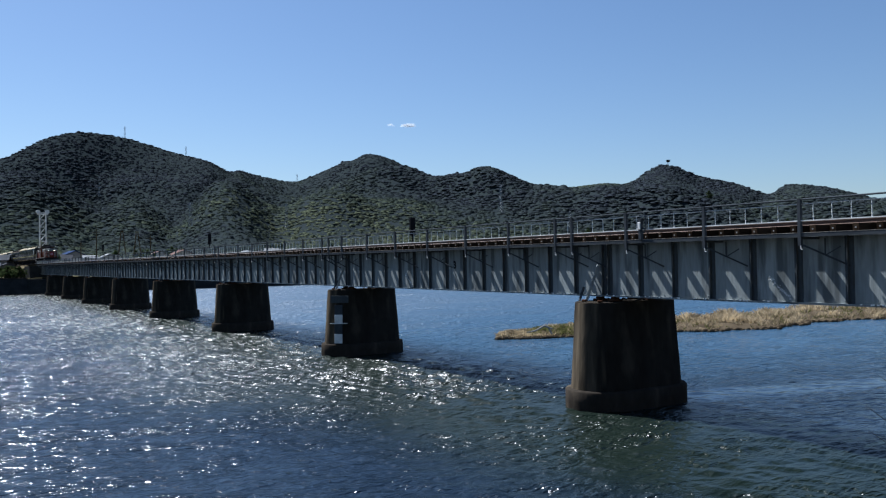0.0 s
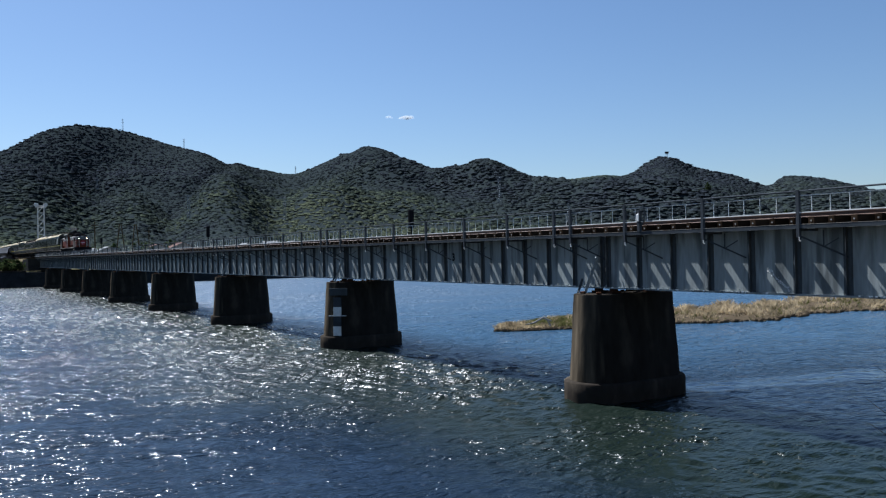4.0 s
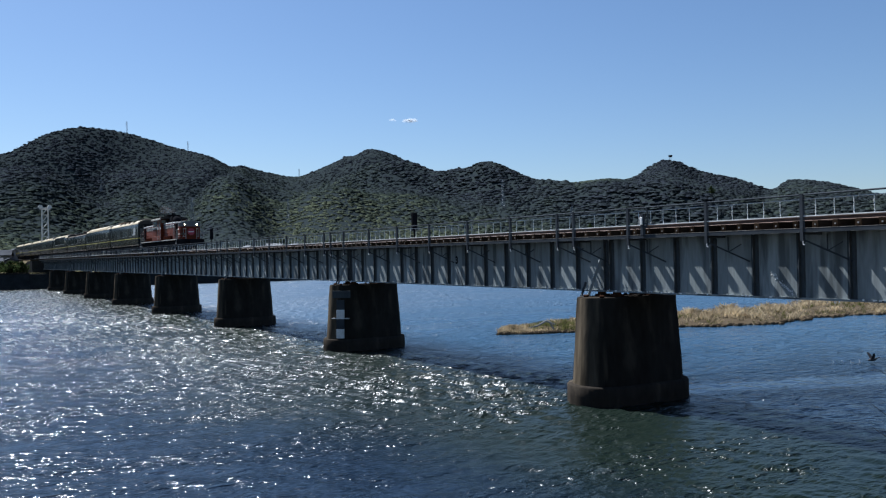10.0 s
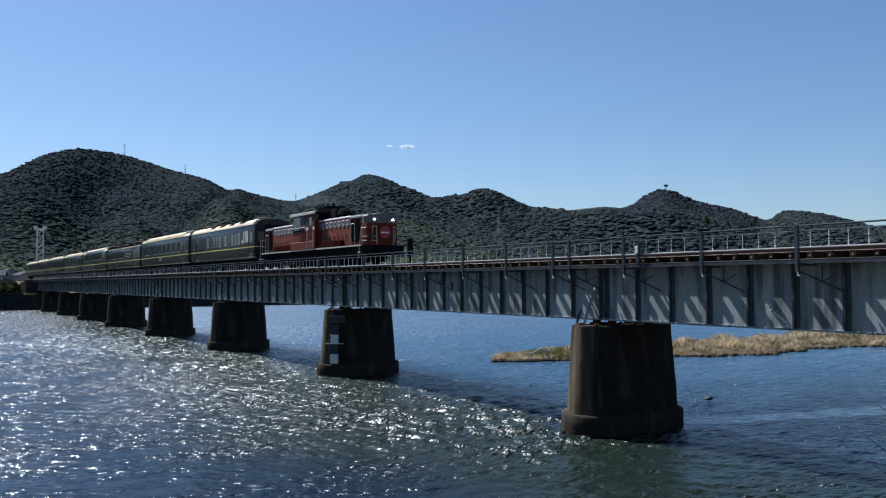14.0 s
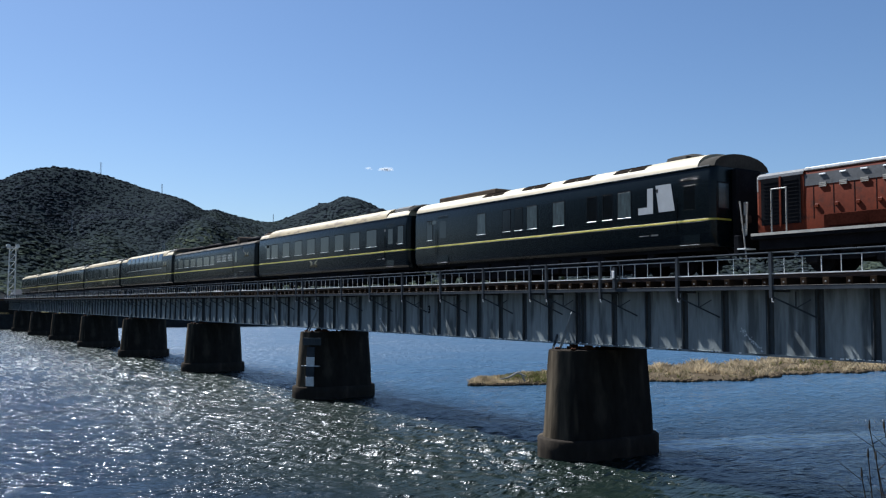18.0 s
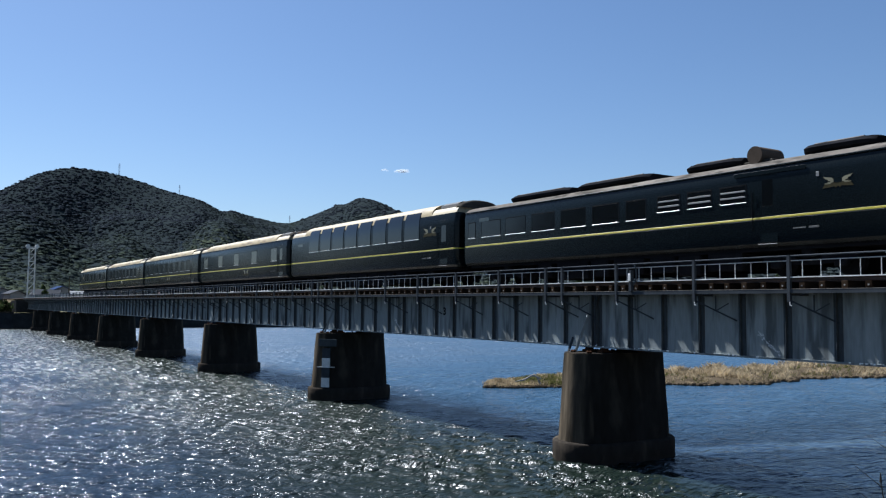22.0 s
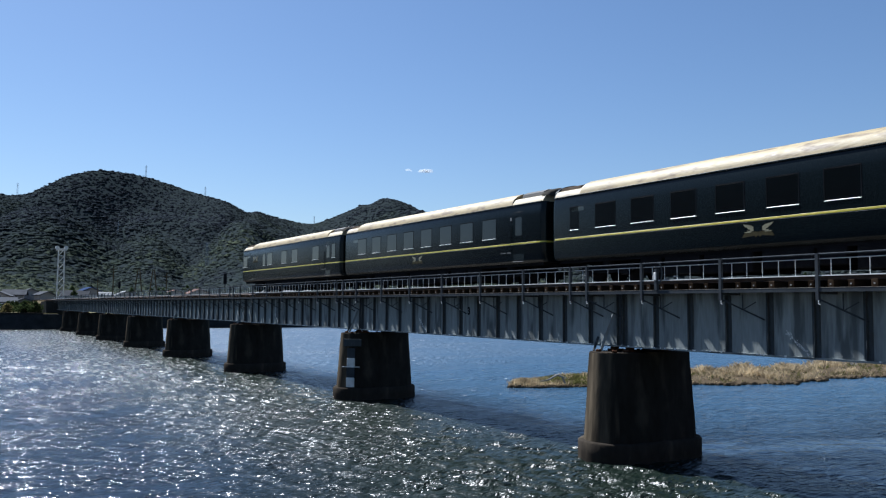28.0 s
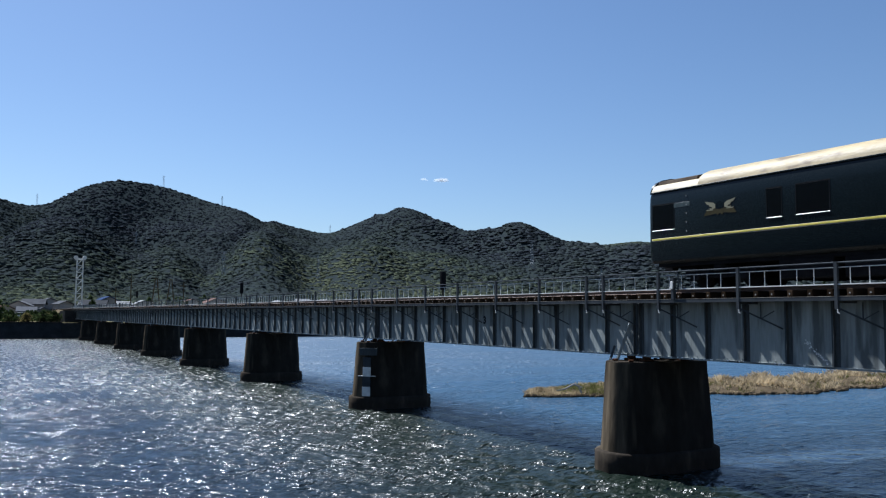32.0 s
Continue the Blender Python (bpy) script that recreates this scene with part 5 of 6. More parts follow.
def build_loco():
    """Centre-cab diesel engine; its front is towards -y."""
    e = thing("diesel_locomotive", (LC, 0, RAIL), "vermilion centre-cab diesel locomotive with grey band and white edge", "locomotive", "train")
    part("deck", M().cham(-1.4, 1.4, -8.5, 8.5, 1.02, 1.2, 0.02), BLACK, e)
    for s in (-1, 1):
        part("deck_edge", M().box(s * 1.405 - 0.012, s * 1.405 + 0.012, -8.48, 8.48, 1.13, 1.21), CREAM_RAIL, e, "cream deck edge stripe")
    part("underframe", M().box(-1.25, 1.25, -8.3, 8.3, 0.72, 1.02), BLACK, e)
    part("fuel_tank", M().cham(-1.3, 1.3, -3.4, 3.4, 0.16, 0.95, 0.1), BLACK, e)
    for y in (-5.6, 5.6):
        bogie(e, y)

    def hood(y0, y1, name):
        pr = [(1.1, 1.2), (1.1, 2.82), (1.06, 2.93), (0.9, 3.02), (0.0, 3.06)]
        part(name, hull(y0, y1, pr), RED, e, smooth=25)
        for s in (-1, 1):
            part("grey_band", M().box(s * 1.104 - 0.004, s * 1.104 + 0.004, y0 + 0.02, y1 - 0.02, 2.5, 2.84), DARK_BAND, e, "dirty grey band")
            part("hood_edge", M().cham(s * 0.98 - 0.11, s * 0.98 + 0.11, y0, y1, 2.95, 3.045, 0.02), PALE, e, "white hood top edge")
            part("band_shade", M().box(s * 1.107 - 0.004, s * 1.107 + 0.004, (y0 + y1) / 2 - 1.0, (y0 + y1) / 2 - 0.7, 2.5, 2.84), GREY, e, "paler patch of the band")
            y = y0 + 0.35
            while y < y1 - 0.3:
                part("hatch_catch", shared(("hatch_catch",), lambda: M().cham(-0.014, 0.014, -0.1, 0.1, 2.77, 2.81, 0.008), WHITE), parent=e, at=(s * 1.12, y, 0))
                part("hatch_plate", shared(("hatch_plate",), lambda: M().box(-0.012, 0.012, -0.11, 0.11, 2.43, 2.46).box(-0.012, 0.012, -0.11, 0.11, 2.475, 2.505).box(-0.012, 0.012, -0.11, 0.11, 2.52, 2.55), CREAM_RAIL), parent=e, at=(s * 1.115, y, 0))
                part("hatch_hinge", shared(("hatch_hinge",), lambda: M().cham(-0.02, 0.02, -0.06, 0.06, 1.85, 1.95, 0.01), RED), parent=e, at=(s * 1.115, y + 0.2, 0))
                part("hatch_joint", shared(("hatch_joint",), lambda: M().box(-0.004, 0.004, -0.01, 0.01, 1.55, 2.48), BLACK), parent=e, at=(s * 1.1, y + 0.3, 0))
                y += 0.62
        y = y0 + 0.3
        while y < y1 - 0.2:
            part("roof_bolt", shared(("roof_bolt",), lambda: M().cham(-0.05, 0.05, -0.05, 0.05, 3.03, 3.12, 0.015), GREY), parent=e, at=(-0.7, y, 0))
            y += 0.5
        for s in (-1, 1):
            part("sill_box", M().cham(s * 1.2 - 0.1, s * 1.2 + 0.1, (y0 + 0.9 if y0 < 0 else y0 + 0.1), (y1 if y0 < 0 else y1 - 0.7), 1.2, 1.62, 0.03), LOCKER, e, "sooty side locker")
            part("locker_front", M().box(s * 1.302 - 0.006, s * 1.302 + 0.006, (y0 + 1.05 if y0 < 0 else y0 + 0.3), (y1 - 0.1 if y0 < 0 else y1 - 0.85), 1.29, 1.6), LOCKER, e, "sooty dark locker front")

    hood(-6.4, -1.6, "front_hood")
    hood(2.2, 6.86, "rear_hood")
    # radiator sections
    for y0, y1 in ((-7.9, -6.4), (6.86, 8.4)):
        part("radiator_housing", hull(y0, y1, [(1.1, 1.2), (1.12, 2.9), (1.05, 3.02), (0.0, 3.1)]), RED, e, smooth=25)
        part("radiator_top", hull(y0 + 0.01, y1 - 0.01, [(1.127, 2.86), (1.127, 2.91), (1.058, 3.03), (0.0, 3.112)]), DARK_BAND, e, "dirty grey radiator top", smooth=25)
        for s in (-1, 1):
            g = part("radiator_grille", M().box(s * 1.125 - 0.006, s * 1.125 + 0.006, y0 + 0.1, y1 - 0.1, 1.45, 2.85), BLACK, e, "black radiator grille")
            for i in range(12):
                part("slat", shared(("slat",), lambda: M().box(-0.008, 0.004, -0.58, 0.58, -0.012, 0.02), BLACK), parent=g, at=(s * 1.135, (y0 + y1) / 2, 1.52 + i * 0.11))
            part("grille_rail", M().tube((s * 1.32, y0 + 0.45, 1.22), (s * 1.32, y0 + 0.45, 2.5), 0.022, 6).tube((s * 1.32, y0 + 0.45, 2.5), (s * 1.32, y0 + 0.95, 2.5), 0.022, 6).tube((s * 1.32, y0 + 0.95, 2.5), (s * 1.32, y0 + 0.95, 1.22), 0.022, 6), CREAM_RAIL, e, "cream handrail loop")
            part("grille_post", M().box(s * 1.14 - 0.02, s * 1.14 + 0.02, (y0 + y1) / 2 - 0.03, (y0 + y1) / 2 + 0.03, 1.4, 2.88), RED, e)
            part("band", M().box(s * 1.128 - 0.004, s * 1.128 + 0.004, y0 + 0.01, y1 - 0.01, 2.87, 2.95), GREY, e)
    # rounded noses with lamps
    for d, y in ((-1, -7.9), (1, 8.4)):
        m = M()
        pr = whole([(1.1, 1.2), (1.1, 2.86), (1.02, 3.0), (0.0, 3.1)])
        n = 0.75 if d < 0 else 0.15
        rings = [[(x * k, y + d * n * q, z) for x, z in pr] for q, k in ((0, 1), (0.45, 0.98), (0.8, 0.9), (1, 0.72))]
        m.loft(rings)
        part("nose", m, RED, e, smooth=30)
        lid = whole([(1.106, 2.86), (1.106, 2.9), (1.03, 3.01), (0.0, 3.112)])
        part("nose_top", M().loft([[(x * k, y + d * (n * q + 0.004), z) for x, z in lid] for q, k in ((0, 1), (0.45, 0.985), (0.8, 0.905), (1, 0.725))]), DARK_BAND, e, "dirty grey top of the nose", smooth=30)
        m = M()
        m.loft([[(x * k * 1.006, y + d * n * q * 1.01 + d * 0.003, z) for x, z in [(-1.1, 2.5), (-1.1, 2.88), (1.1, 2.88), (1.1, 2.5)]] for q, k in ((0, 1), (0.45, 0.98), (0.8, 0.9), (1, 0.72))])
        part("nose_band", m, DARK_BAND, e, "grey nose band")
        for s in (-1, 1):
            if d < 0:
                part("headlight", M().tube((s * 0.62, y - 0.6, 2.7), (s * 0.62, y - 0.79, 2.7), 0.06, 16), LIT, e, "lit round headlight")
            part("handrail", M().tube((s * 1.25, y + d * 0.35, 1.2), (s * 1.25, y + d * 0.3, 2.2), 0.022, 6).tube((s * 1.25, y + d * 0.3, 2.2), (s * 0.55, y + d * 0.95, 2.3), 0.022, 6).tube((s * 0.55, y + d * 0.95, 2.3), (s * 0.55, y + d * 0.95, 1.2), 0.022, 6).tube((s * 1.25, y + d * 0.35, 1.7), (s * 0.55, y + d * 0.95, 1.7), 0.018, 6).tube((s * 0.95, y + d * 0.61, 1.2), (s * 0.95, y + d * 0.58, 2.23), 0.018, 6).tube((s * 0.75, y + d * 0.78, 1.45), (s * 0.75, y + d * 0.78, 2.26), 0.016, 6).tube((s * 1.25, y + d * 0.33, 1.45), (s * 0.55, y + d * 0.95, 1.45), 0.016, 6), CREAM_RAIL, e, "cream end handrail")
            part("step", M().box(s * 1.2 - 0.25, s * 1.2 + 0.25, y + d * 0.4 - 0.15, y + d * 0.4 + 0.15, 0.75, 0.79), WHITE, e)
            part("step_rail", M().tube((s * 1.4, y + d * 0.25, 0.4), (s * 1.36, y + d * 0.5, 2.25), 0.022, 6), CREAM_RAIL, e)
        part("jumper_box", M().cham(-0.95, -0.6, y + d * 0.72 - 0.1, y + d * 0.72 + 0.1, 1.62, 1.86, 0.03), BROWN, e)
        part("buffer_beam", M().cham(-1.4, 1.4, y + d * 0.62 - 0.1, y + d * 0.62 + 0.1, 0.55, 1.2, 0.03), BLACK, e)
        part("coupler", M().cham(-0.16, 0.16, y + d * 0.9 - 0.4, y + d * 0.9 + 0.4, 0.72, 1.0, 0.05), BLACK, e)
        m = M()
        for x in (-0.7, -0.45, 0.45, 0.7):
            pts = [(x, y + d * (0.75 + 0.2 * math.sin(a)), 0.95 - 0.55 * math.sin(a) ** 2 + 0.0) for a in [math.pi * i / 8 for i in range(9)]]
            for a, b in zip(pts, pts[1:]):
                m.tube(a, b, 0.03, 6)
        part("brake_hoses", m, BLACK, e)
    part("head_mark", M().tube((0, -8.78, 1.95), (0, -8.84, 1.95), 0.36, 28), MAGENTA, e, "round magenta head mark on the nose")
    part("head_mark_bar", M().box(-0.26, 0.26, -8.86, -8.842, 1.9, 1.97), WHITE, e)
    # cab
    part("cab", M().plate([(-1.6, 1.2), (2.2, 1.2), (2.2, 3.5), (-1.6, 3.5)], 0, (-1.4, 1.4)), RED, e)
    part("cab_roof", M().loft([[(x, y, z) for x, z in whole([(1.5, 3.56), (1.46, 3.68), (1.2, 3.76), (0.7, 3.82), (0.0, 3.85)])] for y in (-1.93, 2.4)]), DARK_ROOF, e, "sooty dark cab roof", smooth=30)
    for s in (-1, 1):
        part("roof_board", M().cham(s * 1.5 - 0.035, s * 1.5 + 0.035, -1.95, 2.42, 3.49, 3.66, 0.012), CREAM_RAIL, e, "cream board along the cab roof's edge")
    part("roof_vent", M().cham(-0.95, -0.45, 0.5, 1.1, 3.78, 3.96, 0.05), DARK_ROOF, e)
    for s in (-1, 1):
        x = s * 1.403
        def panel(y0, y1, z0, z1, t=0.008):
            return M().cham(x - t, x + t, y0, y1, z0, z1, 0.003)
        w = part("cab_window", panel(0.8, 2.0, 2.78, 3.42), PALE_PANE, e, "sliding cab window")
        part("window_bar", panel(1.38, 1.42, 2.78, 3.42, 0.016), GREY, w)
        part("armrest", M().box(x + s * 0.03 - 0.04, x + s * 0.03 + 0.04, -0.1, 2.22, 2.66, 2.72), SILVER, e)
        d = part("cab_door", panel(-1.35, -0.55, 1.3, 3.4), RED, e)
        part("door_window", panel(-1.2, -0.7, 2.75, 3.3, 0.014), GLASS, d)
        part("door_rail", M().tube((x + s * 0.05, -0.45, 1.3), (x + s * 0.05, -0.45, 3.0), 0.02, 6), SILVER, d)
        part("door_rail", M().tube((x + s * 0.05, -1.45, 1.3), (x + s * 0.05, -1.45, 3.0), 0.02, 6), SILVER, d)
        for y0, y1, z0, z1 in ((0.0, 0.65, 2.75, 3.42), (-0.05, 0.8, 1.75, 2.5), (-1.15, -0.75, 1.9, 2.6)):
            lv = part("louvre_panel", panel(y0, y1, z0, z1, 0.006), BLACK, e)
            k = z0 + 0.04
            while k < z1 - 0.03:
                part("louvre", M().box(x + s * 0.012 - 0.012, x + s * 0.012 + 0.012, y0, y1, k, k + 0.035), GREY if z0 > 2.7 else RED, lv)
                k += 0.085
        part("cab_band", panel(-1.58, 0.05, 2.46, 2.66, 0.005), PALE, e, "whitish band on the cab side")
        part("number_plate", panel(0.72, 2.1, 2.44, 2.65, 0.005), BLACK, e, "dark number plate")
        part("number_bar", panel(0.95, 1.5, 2.54, 2.61, 0.009), WHITE, e)
        part("number_bar", panel(1.58, 2.02, 2.54, 2.61, 0.009), WHITE, e)
        part("skirt", M().cham(s * 1.41 - 0.04, s * 1.41 + 0.04, -1.7, 2.5, 1.22, 1.72, 0.02), RED, e)
    for y in (-1.605, 2.205):
        for xx in (-0.95, 0.95):
            part("front_window", M().cham(xx - 0.38, xx + 0.38, y - 0.012, y + 0.012, 3.12, 3.45, 0.004), GLASS, e)
    # smoke deflecting exhaust shroud and fittings
    m = M()
    m.loft([[(x, y, z) for x, z in whole([(0.55, 3.02), (0.56, 3.55), (0.45, 3.8), (0.0, 3.88)])] for y in (-3.0, -1.62)])
    part("exhaust_shroud", m, BLACK, e, "sooty black exhaust shroud", smooth=30)
    half = lambda y, w, z0, z1: [(w * math.cos(a), y + 0.12 * math.sin(a), z0 + (z1 - z0) * math.sin(a)) for a in [math.pi * i / 12 for i in range(13)]]
    part("shroud_visor", M().loft([half(-2.98, 0.52, 3.34, 3.86), half(-3.3, 0.5, 3.36, 3.8), half(-3.55, 0.44, 3.34, 3.66), half(-3.68, 0.36, 3.3, 3.46)]), BLACK, e, "rounded black smoke visor", smooth=40)
    part("exhaust_stack", M().tube((-0.25, -2.1, 3.9), (-0.25, -2.1, 4.2), 0.09, 10), BLACK, e)
    part("roof_fan", M().tube((-0.3, -0.2, 3.85), (-0.3, -0.2, 4.05), 0.4, 16), DARK_ROOF, e)
    part("roof_horn", M().cham(-0.6, -0.2, 1.4, 1.8, 3.8, 3.98, 0.04), DARK_ROOF, e)
    part("roof_box", M().cham(-0.7, 0.7, -1.9, -1.2, 3.9, 4.06, 0.04), BLACK, e)
    return e


loco = build_loco()
CARS.append((loco, -28.2))

# thin smoke over the exhaust
smoke = thing("exhaust_smoke", (LC, 0, RAIL), "thin grey diesel smoke trailing over the locomotive", "smoke")
r = random.Random(21)
for i in range(6):
    m = M()
    s = 0.2 + 0.1 * i
    bmx = bmesh.new()
    bmesh.ops.create_icosphere(bmx, subdivisions=3, radius=1.0)
    vs = [v.co.copy() for v in bmx.verts]
    fs = [[v.index for v in f.verts] for f in bmx.faces]
    bmx.free()
    lump = [1 + 0.7 * noise.noise(q * 1.6 + Vector((3 * i, 0, 0))) for q in vs]
    m.add([(q.x * s * 0.8 * k, q.y * s * 1.5 * k, q.z * s * 0.6 * k) for q, k in zip(vs, lump)], fs)
    part("puff", m, SMOKE, smoke, at=(r.uniform(-0.4, 0.2), -2.1 + 0.35 * i + 0.13 * i * i, 4.35 + 0.1 * i), smooth=80)
CARS.append((smoke, -28.2))


# ---- far bank ----
def house(x, y, w, d, h, roof, turn=0.0, label="small house with a tiled gable roof"):
    b = thing("house", pose(x, y, 3.35, 0, 0, turn), label, "house", "far bank houses")
    part("wall", M().box(-w / 2, w / 2, -d / 2, d / 2, -0.6, h), WALL, b)
    m = M()
    k = h + w * 0.22
    m.plate([(-w / 2 - 0.5, h - 0.12), (0, k), (w / 2 + 0.5, h - 0.12), (w / 2 + 0.5, h + 0.1), (0, k + 0.24), (-w / 2 - 0.5, h + 0.1)], 1, (-d / 2 - 0.5, d / 2 + 0.5))
    part("roof", m, roof, b)
    part("gable", M().plate([(-w / 2, h - 0.05), (0, k), (w / 2, h - 0.05)], 1, (-d / 2, d / 2)), WALL, b)
    n = max(1, int(w / 2.6))
    for i in range(n):
        xx = -w / 2 + w * (i + 0.5) / n
        wn = part("window", M().box(xx - 0.55, xx + 0.55, -d / 2 - 0.05, -d / 2 + 0.02, h * 0.42, h * 0.42 + 1.0), SILVER, b)
        part("pane", M().box(xx - 0.48, xx + 0.48, -d / 2 - 0.07, -d / 2 - 0.05, h * 0.42 + 0.07, h * 0.42 + 0.93), GLASS, wn)
    return b


def spot(az, dist):
    return dist * math.sin(radians(az)), dist * math.cos(radians(az))


for az, dist, w, d, h, roof, turn in ((2.05, 262, 7, 6, 3.0, TILE_PINK, 10), (2.95, 270, 7, 6, 4.3, TILE_GREY, -15), (3.7, 276, 8, 7, 4.8, TILE_GREY, 80),
                                      (4.5, 282, 10, 7, 4.9, TILE_GREY, 4), (5.3, 268, 5, 5, 4.8, TILE_GREY, 20), (1.0, 275, 9, 7, 3.8, TILE_PINK, 0), (-0.5, 268, 9, 7, 3.6, TILE_GREY, 30),
                                      (3.3, 246, 6, 5, 2.6, TILE_GREY, 85), (4.2, 248, 5, 4, 2.7, TILE_GREY, 0),
                                      (7.05, 276, 9, 9, 4.6, TILE_GREY, 75), (7.8, 280, 12, 9, 5.2, TILE_BLUE, 5), (8.8, 268, 4, 4, 5.0, TILE_PALE, 85), (9.9, 272, 7, 4, 4.9, TILE_PALE, 5),
                                      (12.87, 300, 6, 6, 6.2, TILE_PINK, 0), (14.3, 308, 13, 9, 5.4, TILE_PINK, 0), (16.6, 320, 9, 7, 4.4, TILE_GREY, 10),
                                      (18.4, 325, 5, 5, 6.6, TILE_PALE, 8), (20.0, 330, 9, 6, 6.6, TILE_PALE, 80), (21.4, 335, 10, 7, 6.4, TILE_PALE, 5), (23.2, 340, 8, 7, 5.0, TILE_GREY, 80), (24.4, 335, 9, 6, 5.4, TILE_GREY, 12)):
    house(*spot(az, dist), w * 0.8, d * 0.8, h * 0.95, roof, turn)


def lattice_tower(x, y, z, h, wide, top, material, label, discs=False, name="lattice_tower"):
    t = thing(name, (x, y, z), label, "tower")
    n = 9
    for sx in (-1, 1):
        for sy in (-1, 1):
            part("leg", M().bar((sx * wide / 2, sy * wide / 2, 0), (sx * top / 2, sy * top / 2, h), 0.13 if discs else 0.1), material, t)
    for i in range(n):
        a, b = i / n, (i + 1) / n
        wa, wb = (wide + (top - wide) * a) / 2, (wide + (top - wide) * b) / 2
        m = M()
        for sy in (-1, 1):
            m.bar((-wa, sy * wa, h * a), (wb, sy * wb, h * b), 0.08 if discs else 0.05)
            m.bar((-wb, sy * wb, h * b), (wb, sy * wb, h * b), 0.09 if discs else 0.05)
            m.bar((sy * wa, -wa, h * a), (sy * wb, wb, h * b), 0.08 if discs else 0.05)
        tagged(part("bracing", m, material, t), kind="stuff")
    if discs:
        for s in (-1, 1):
            part("dish", M().tube((s * 1.05, -0.4, h + 0.2), (s * 1.05, 0.2, h + 0.2), 0.5, 18), material, t, "round white drum dish")
        part("head_beam", M().box(-1.2, 1.2, -0.25, 0.25, h - 0.45, h - 0.2), material, t)
    else:
        for k in (0.72, 0.84, 0.95):
            part("cross_arm", M().bar((-h * 0.11, 0, h * k), (h * 0.11, 0, h * k), 0.12), material, t)
    return t


lattice_tower(*spot(6.17, 236), 3.3, 16.2, 1.6, 1.4, GALV, "white lattice relay tower with two drum dishes", True, "relay_tower")
PYLON = mat("weathered_pylon_steel", (0.22, 0.24, 0.26), 0.6, 0.3, 0.2, 1, 8, 0)


def hill_z(az, r):
    return float(land_height(np.array([float(az)]), np.array([float(r)]))[2][0])


def crest_of(az):
    rr = np.linspace(420, 1300, 400)
    z = land_height(np.full(400, float(az)), rr)[2]
    return float(rr[int(np.argmax((z + 5 - 5.66) / rr))])


for az, r, h in ((14.85, 520, 17), (21.0, 560, 17), (35.4, 600, 20), (10.95, 0, 15), (14.65, 0, 13), (3.6, 0, 14), (21.75, 0, 11), (9.4, 0.86, 14), (40.0, 560, 15)):
    r = r if r > 10 else crest_of(az) * (r or 1)
    x, y = spot(az, r)
    lattice_tower(x, y, hill_z(az, r) + 2, h, h * 0.1, h * 0.05, PYLON, "thin grey lattice power pylon on the hillside", name="power_pylon")
x, y = spot(46.45, crest_of(46.45))
hut = thing("summit_lookout", (x, y, hill_z(46.45, crest_of(46.45)) + 2), "small dark lookout on posts on the summit", "lookout")
part("cabin", M().cham(-1.7, 1.7, -1.4, 1.4, 5.2, 7.0, 0.25), BLACK, hut)
part("eaves", M().cham(-2.0, 2.0, -1.7, 1.7, 7.0, 7.35, 0.1), BLACK, hut)
for sx in (-1.0, 1.0):
    part("post", M().box(sx - 0.15, sx + 0.15, -0.15, 0.15, 0, 5.2), GREY, hut)

# poles and signals by the line
for az, dist, z0, h, w in ((9.2, 224, 6.0, 9.0, 0.12), (12.4, 226, 5.0, 8.5, 0.1), (8.3, 232, 4.0, 8.0, 0.1)):
    x, y = spot(az, dist)
    p = thing("utility_pole", (x, y, 3.3), "dark wooden utility pole with a cross arm", "pole", "utility poles")
    part("pole", M().tube((0, 0, 0), (0, 0, h + z0 - 3.3), w + 0.05, 8, w), STALK, p)
    part("cross_arm", M().box(-0.9, 0.9, -0.06, 0.06, h + z0 - 4.3, h + z0 - 4.15), STALK, p)
for az, dist in ((10.7, 236), (11.6, 238)):
    x, y = spot(az, dist)
    p = thing("stay_frame", (x, y, 3.3), "dark slanting pole frame beside the line", "pole frame", "pole frames")
    for s in (-1, 1):
        part("leg", M().tube((s * 1.5, 0, 0), (s * 0.2, 0, 11.5), 0.14, 7), STALK, p)
for y, z, s in ((44.9, 8.3, 1.0), (88.0, 8.9, 1.0), (150.0, 9.3, 1.0)):
    p = thing("railway_signal", (LC + 2.05, y, 6.2), "black signal head on a post seen from behind", "signal", "signals")
    part("post", M().box(-0.04, 0.04, -0.04, 0.04, -0.1, z - 6.4), BLACK, p)
    part("signal_head", M().cham(-0.16, 0.16, -0.12, 0.12, z - 7.3, z - 6.2, 0.04), BLACK, p)
    part("bracket_arm", M().box(-1.2, 0.05, -0.05, 0.05, -0.12, 0.0), RAILING_DARK, p)


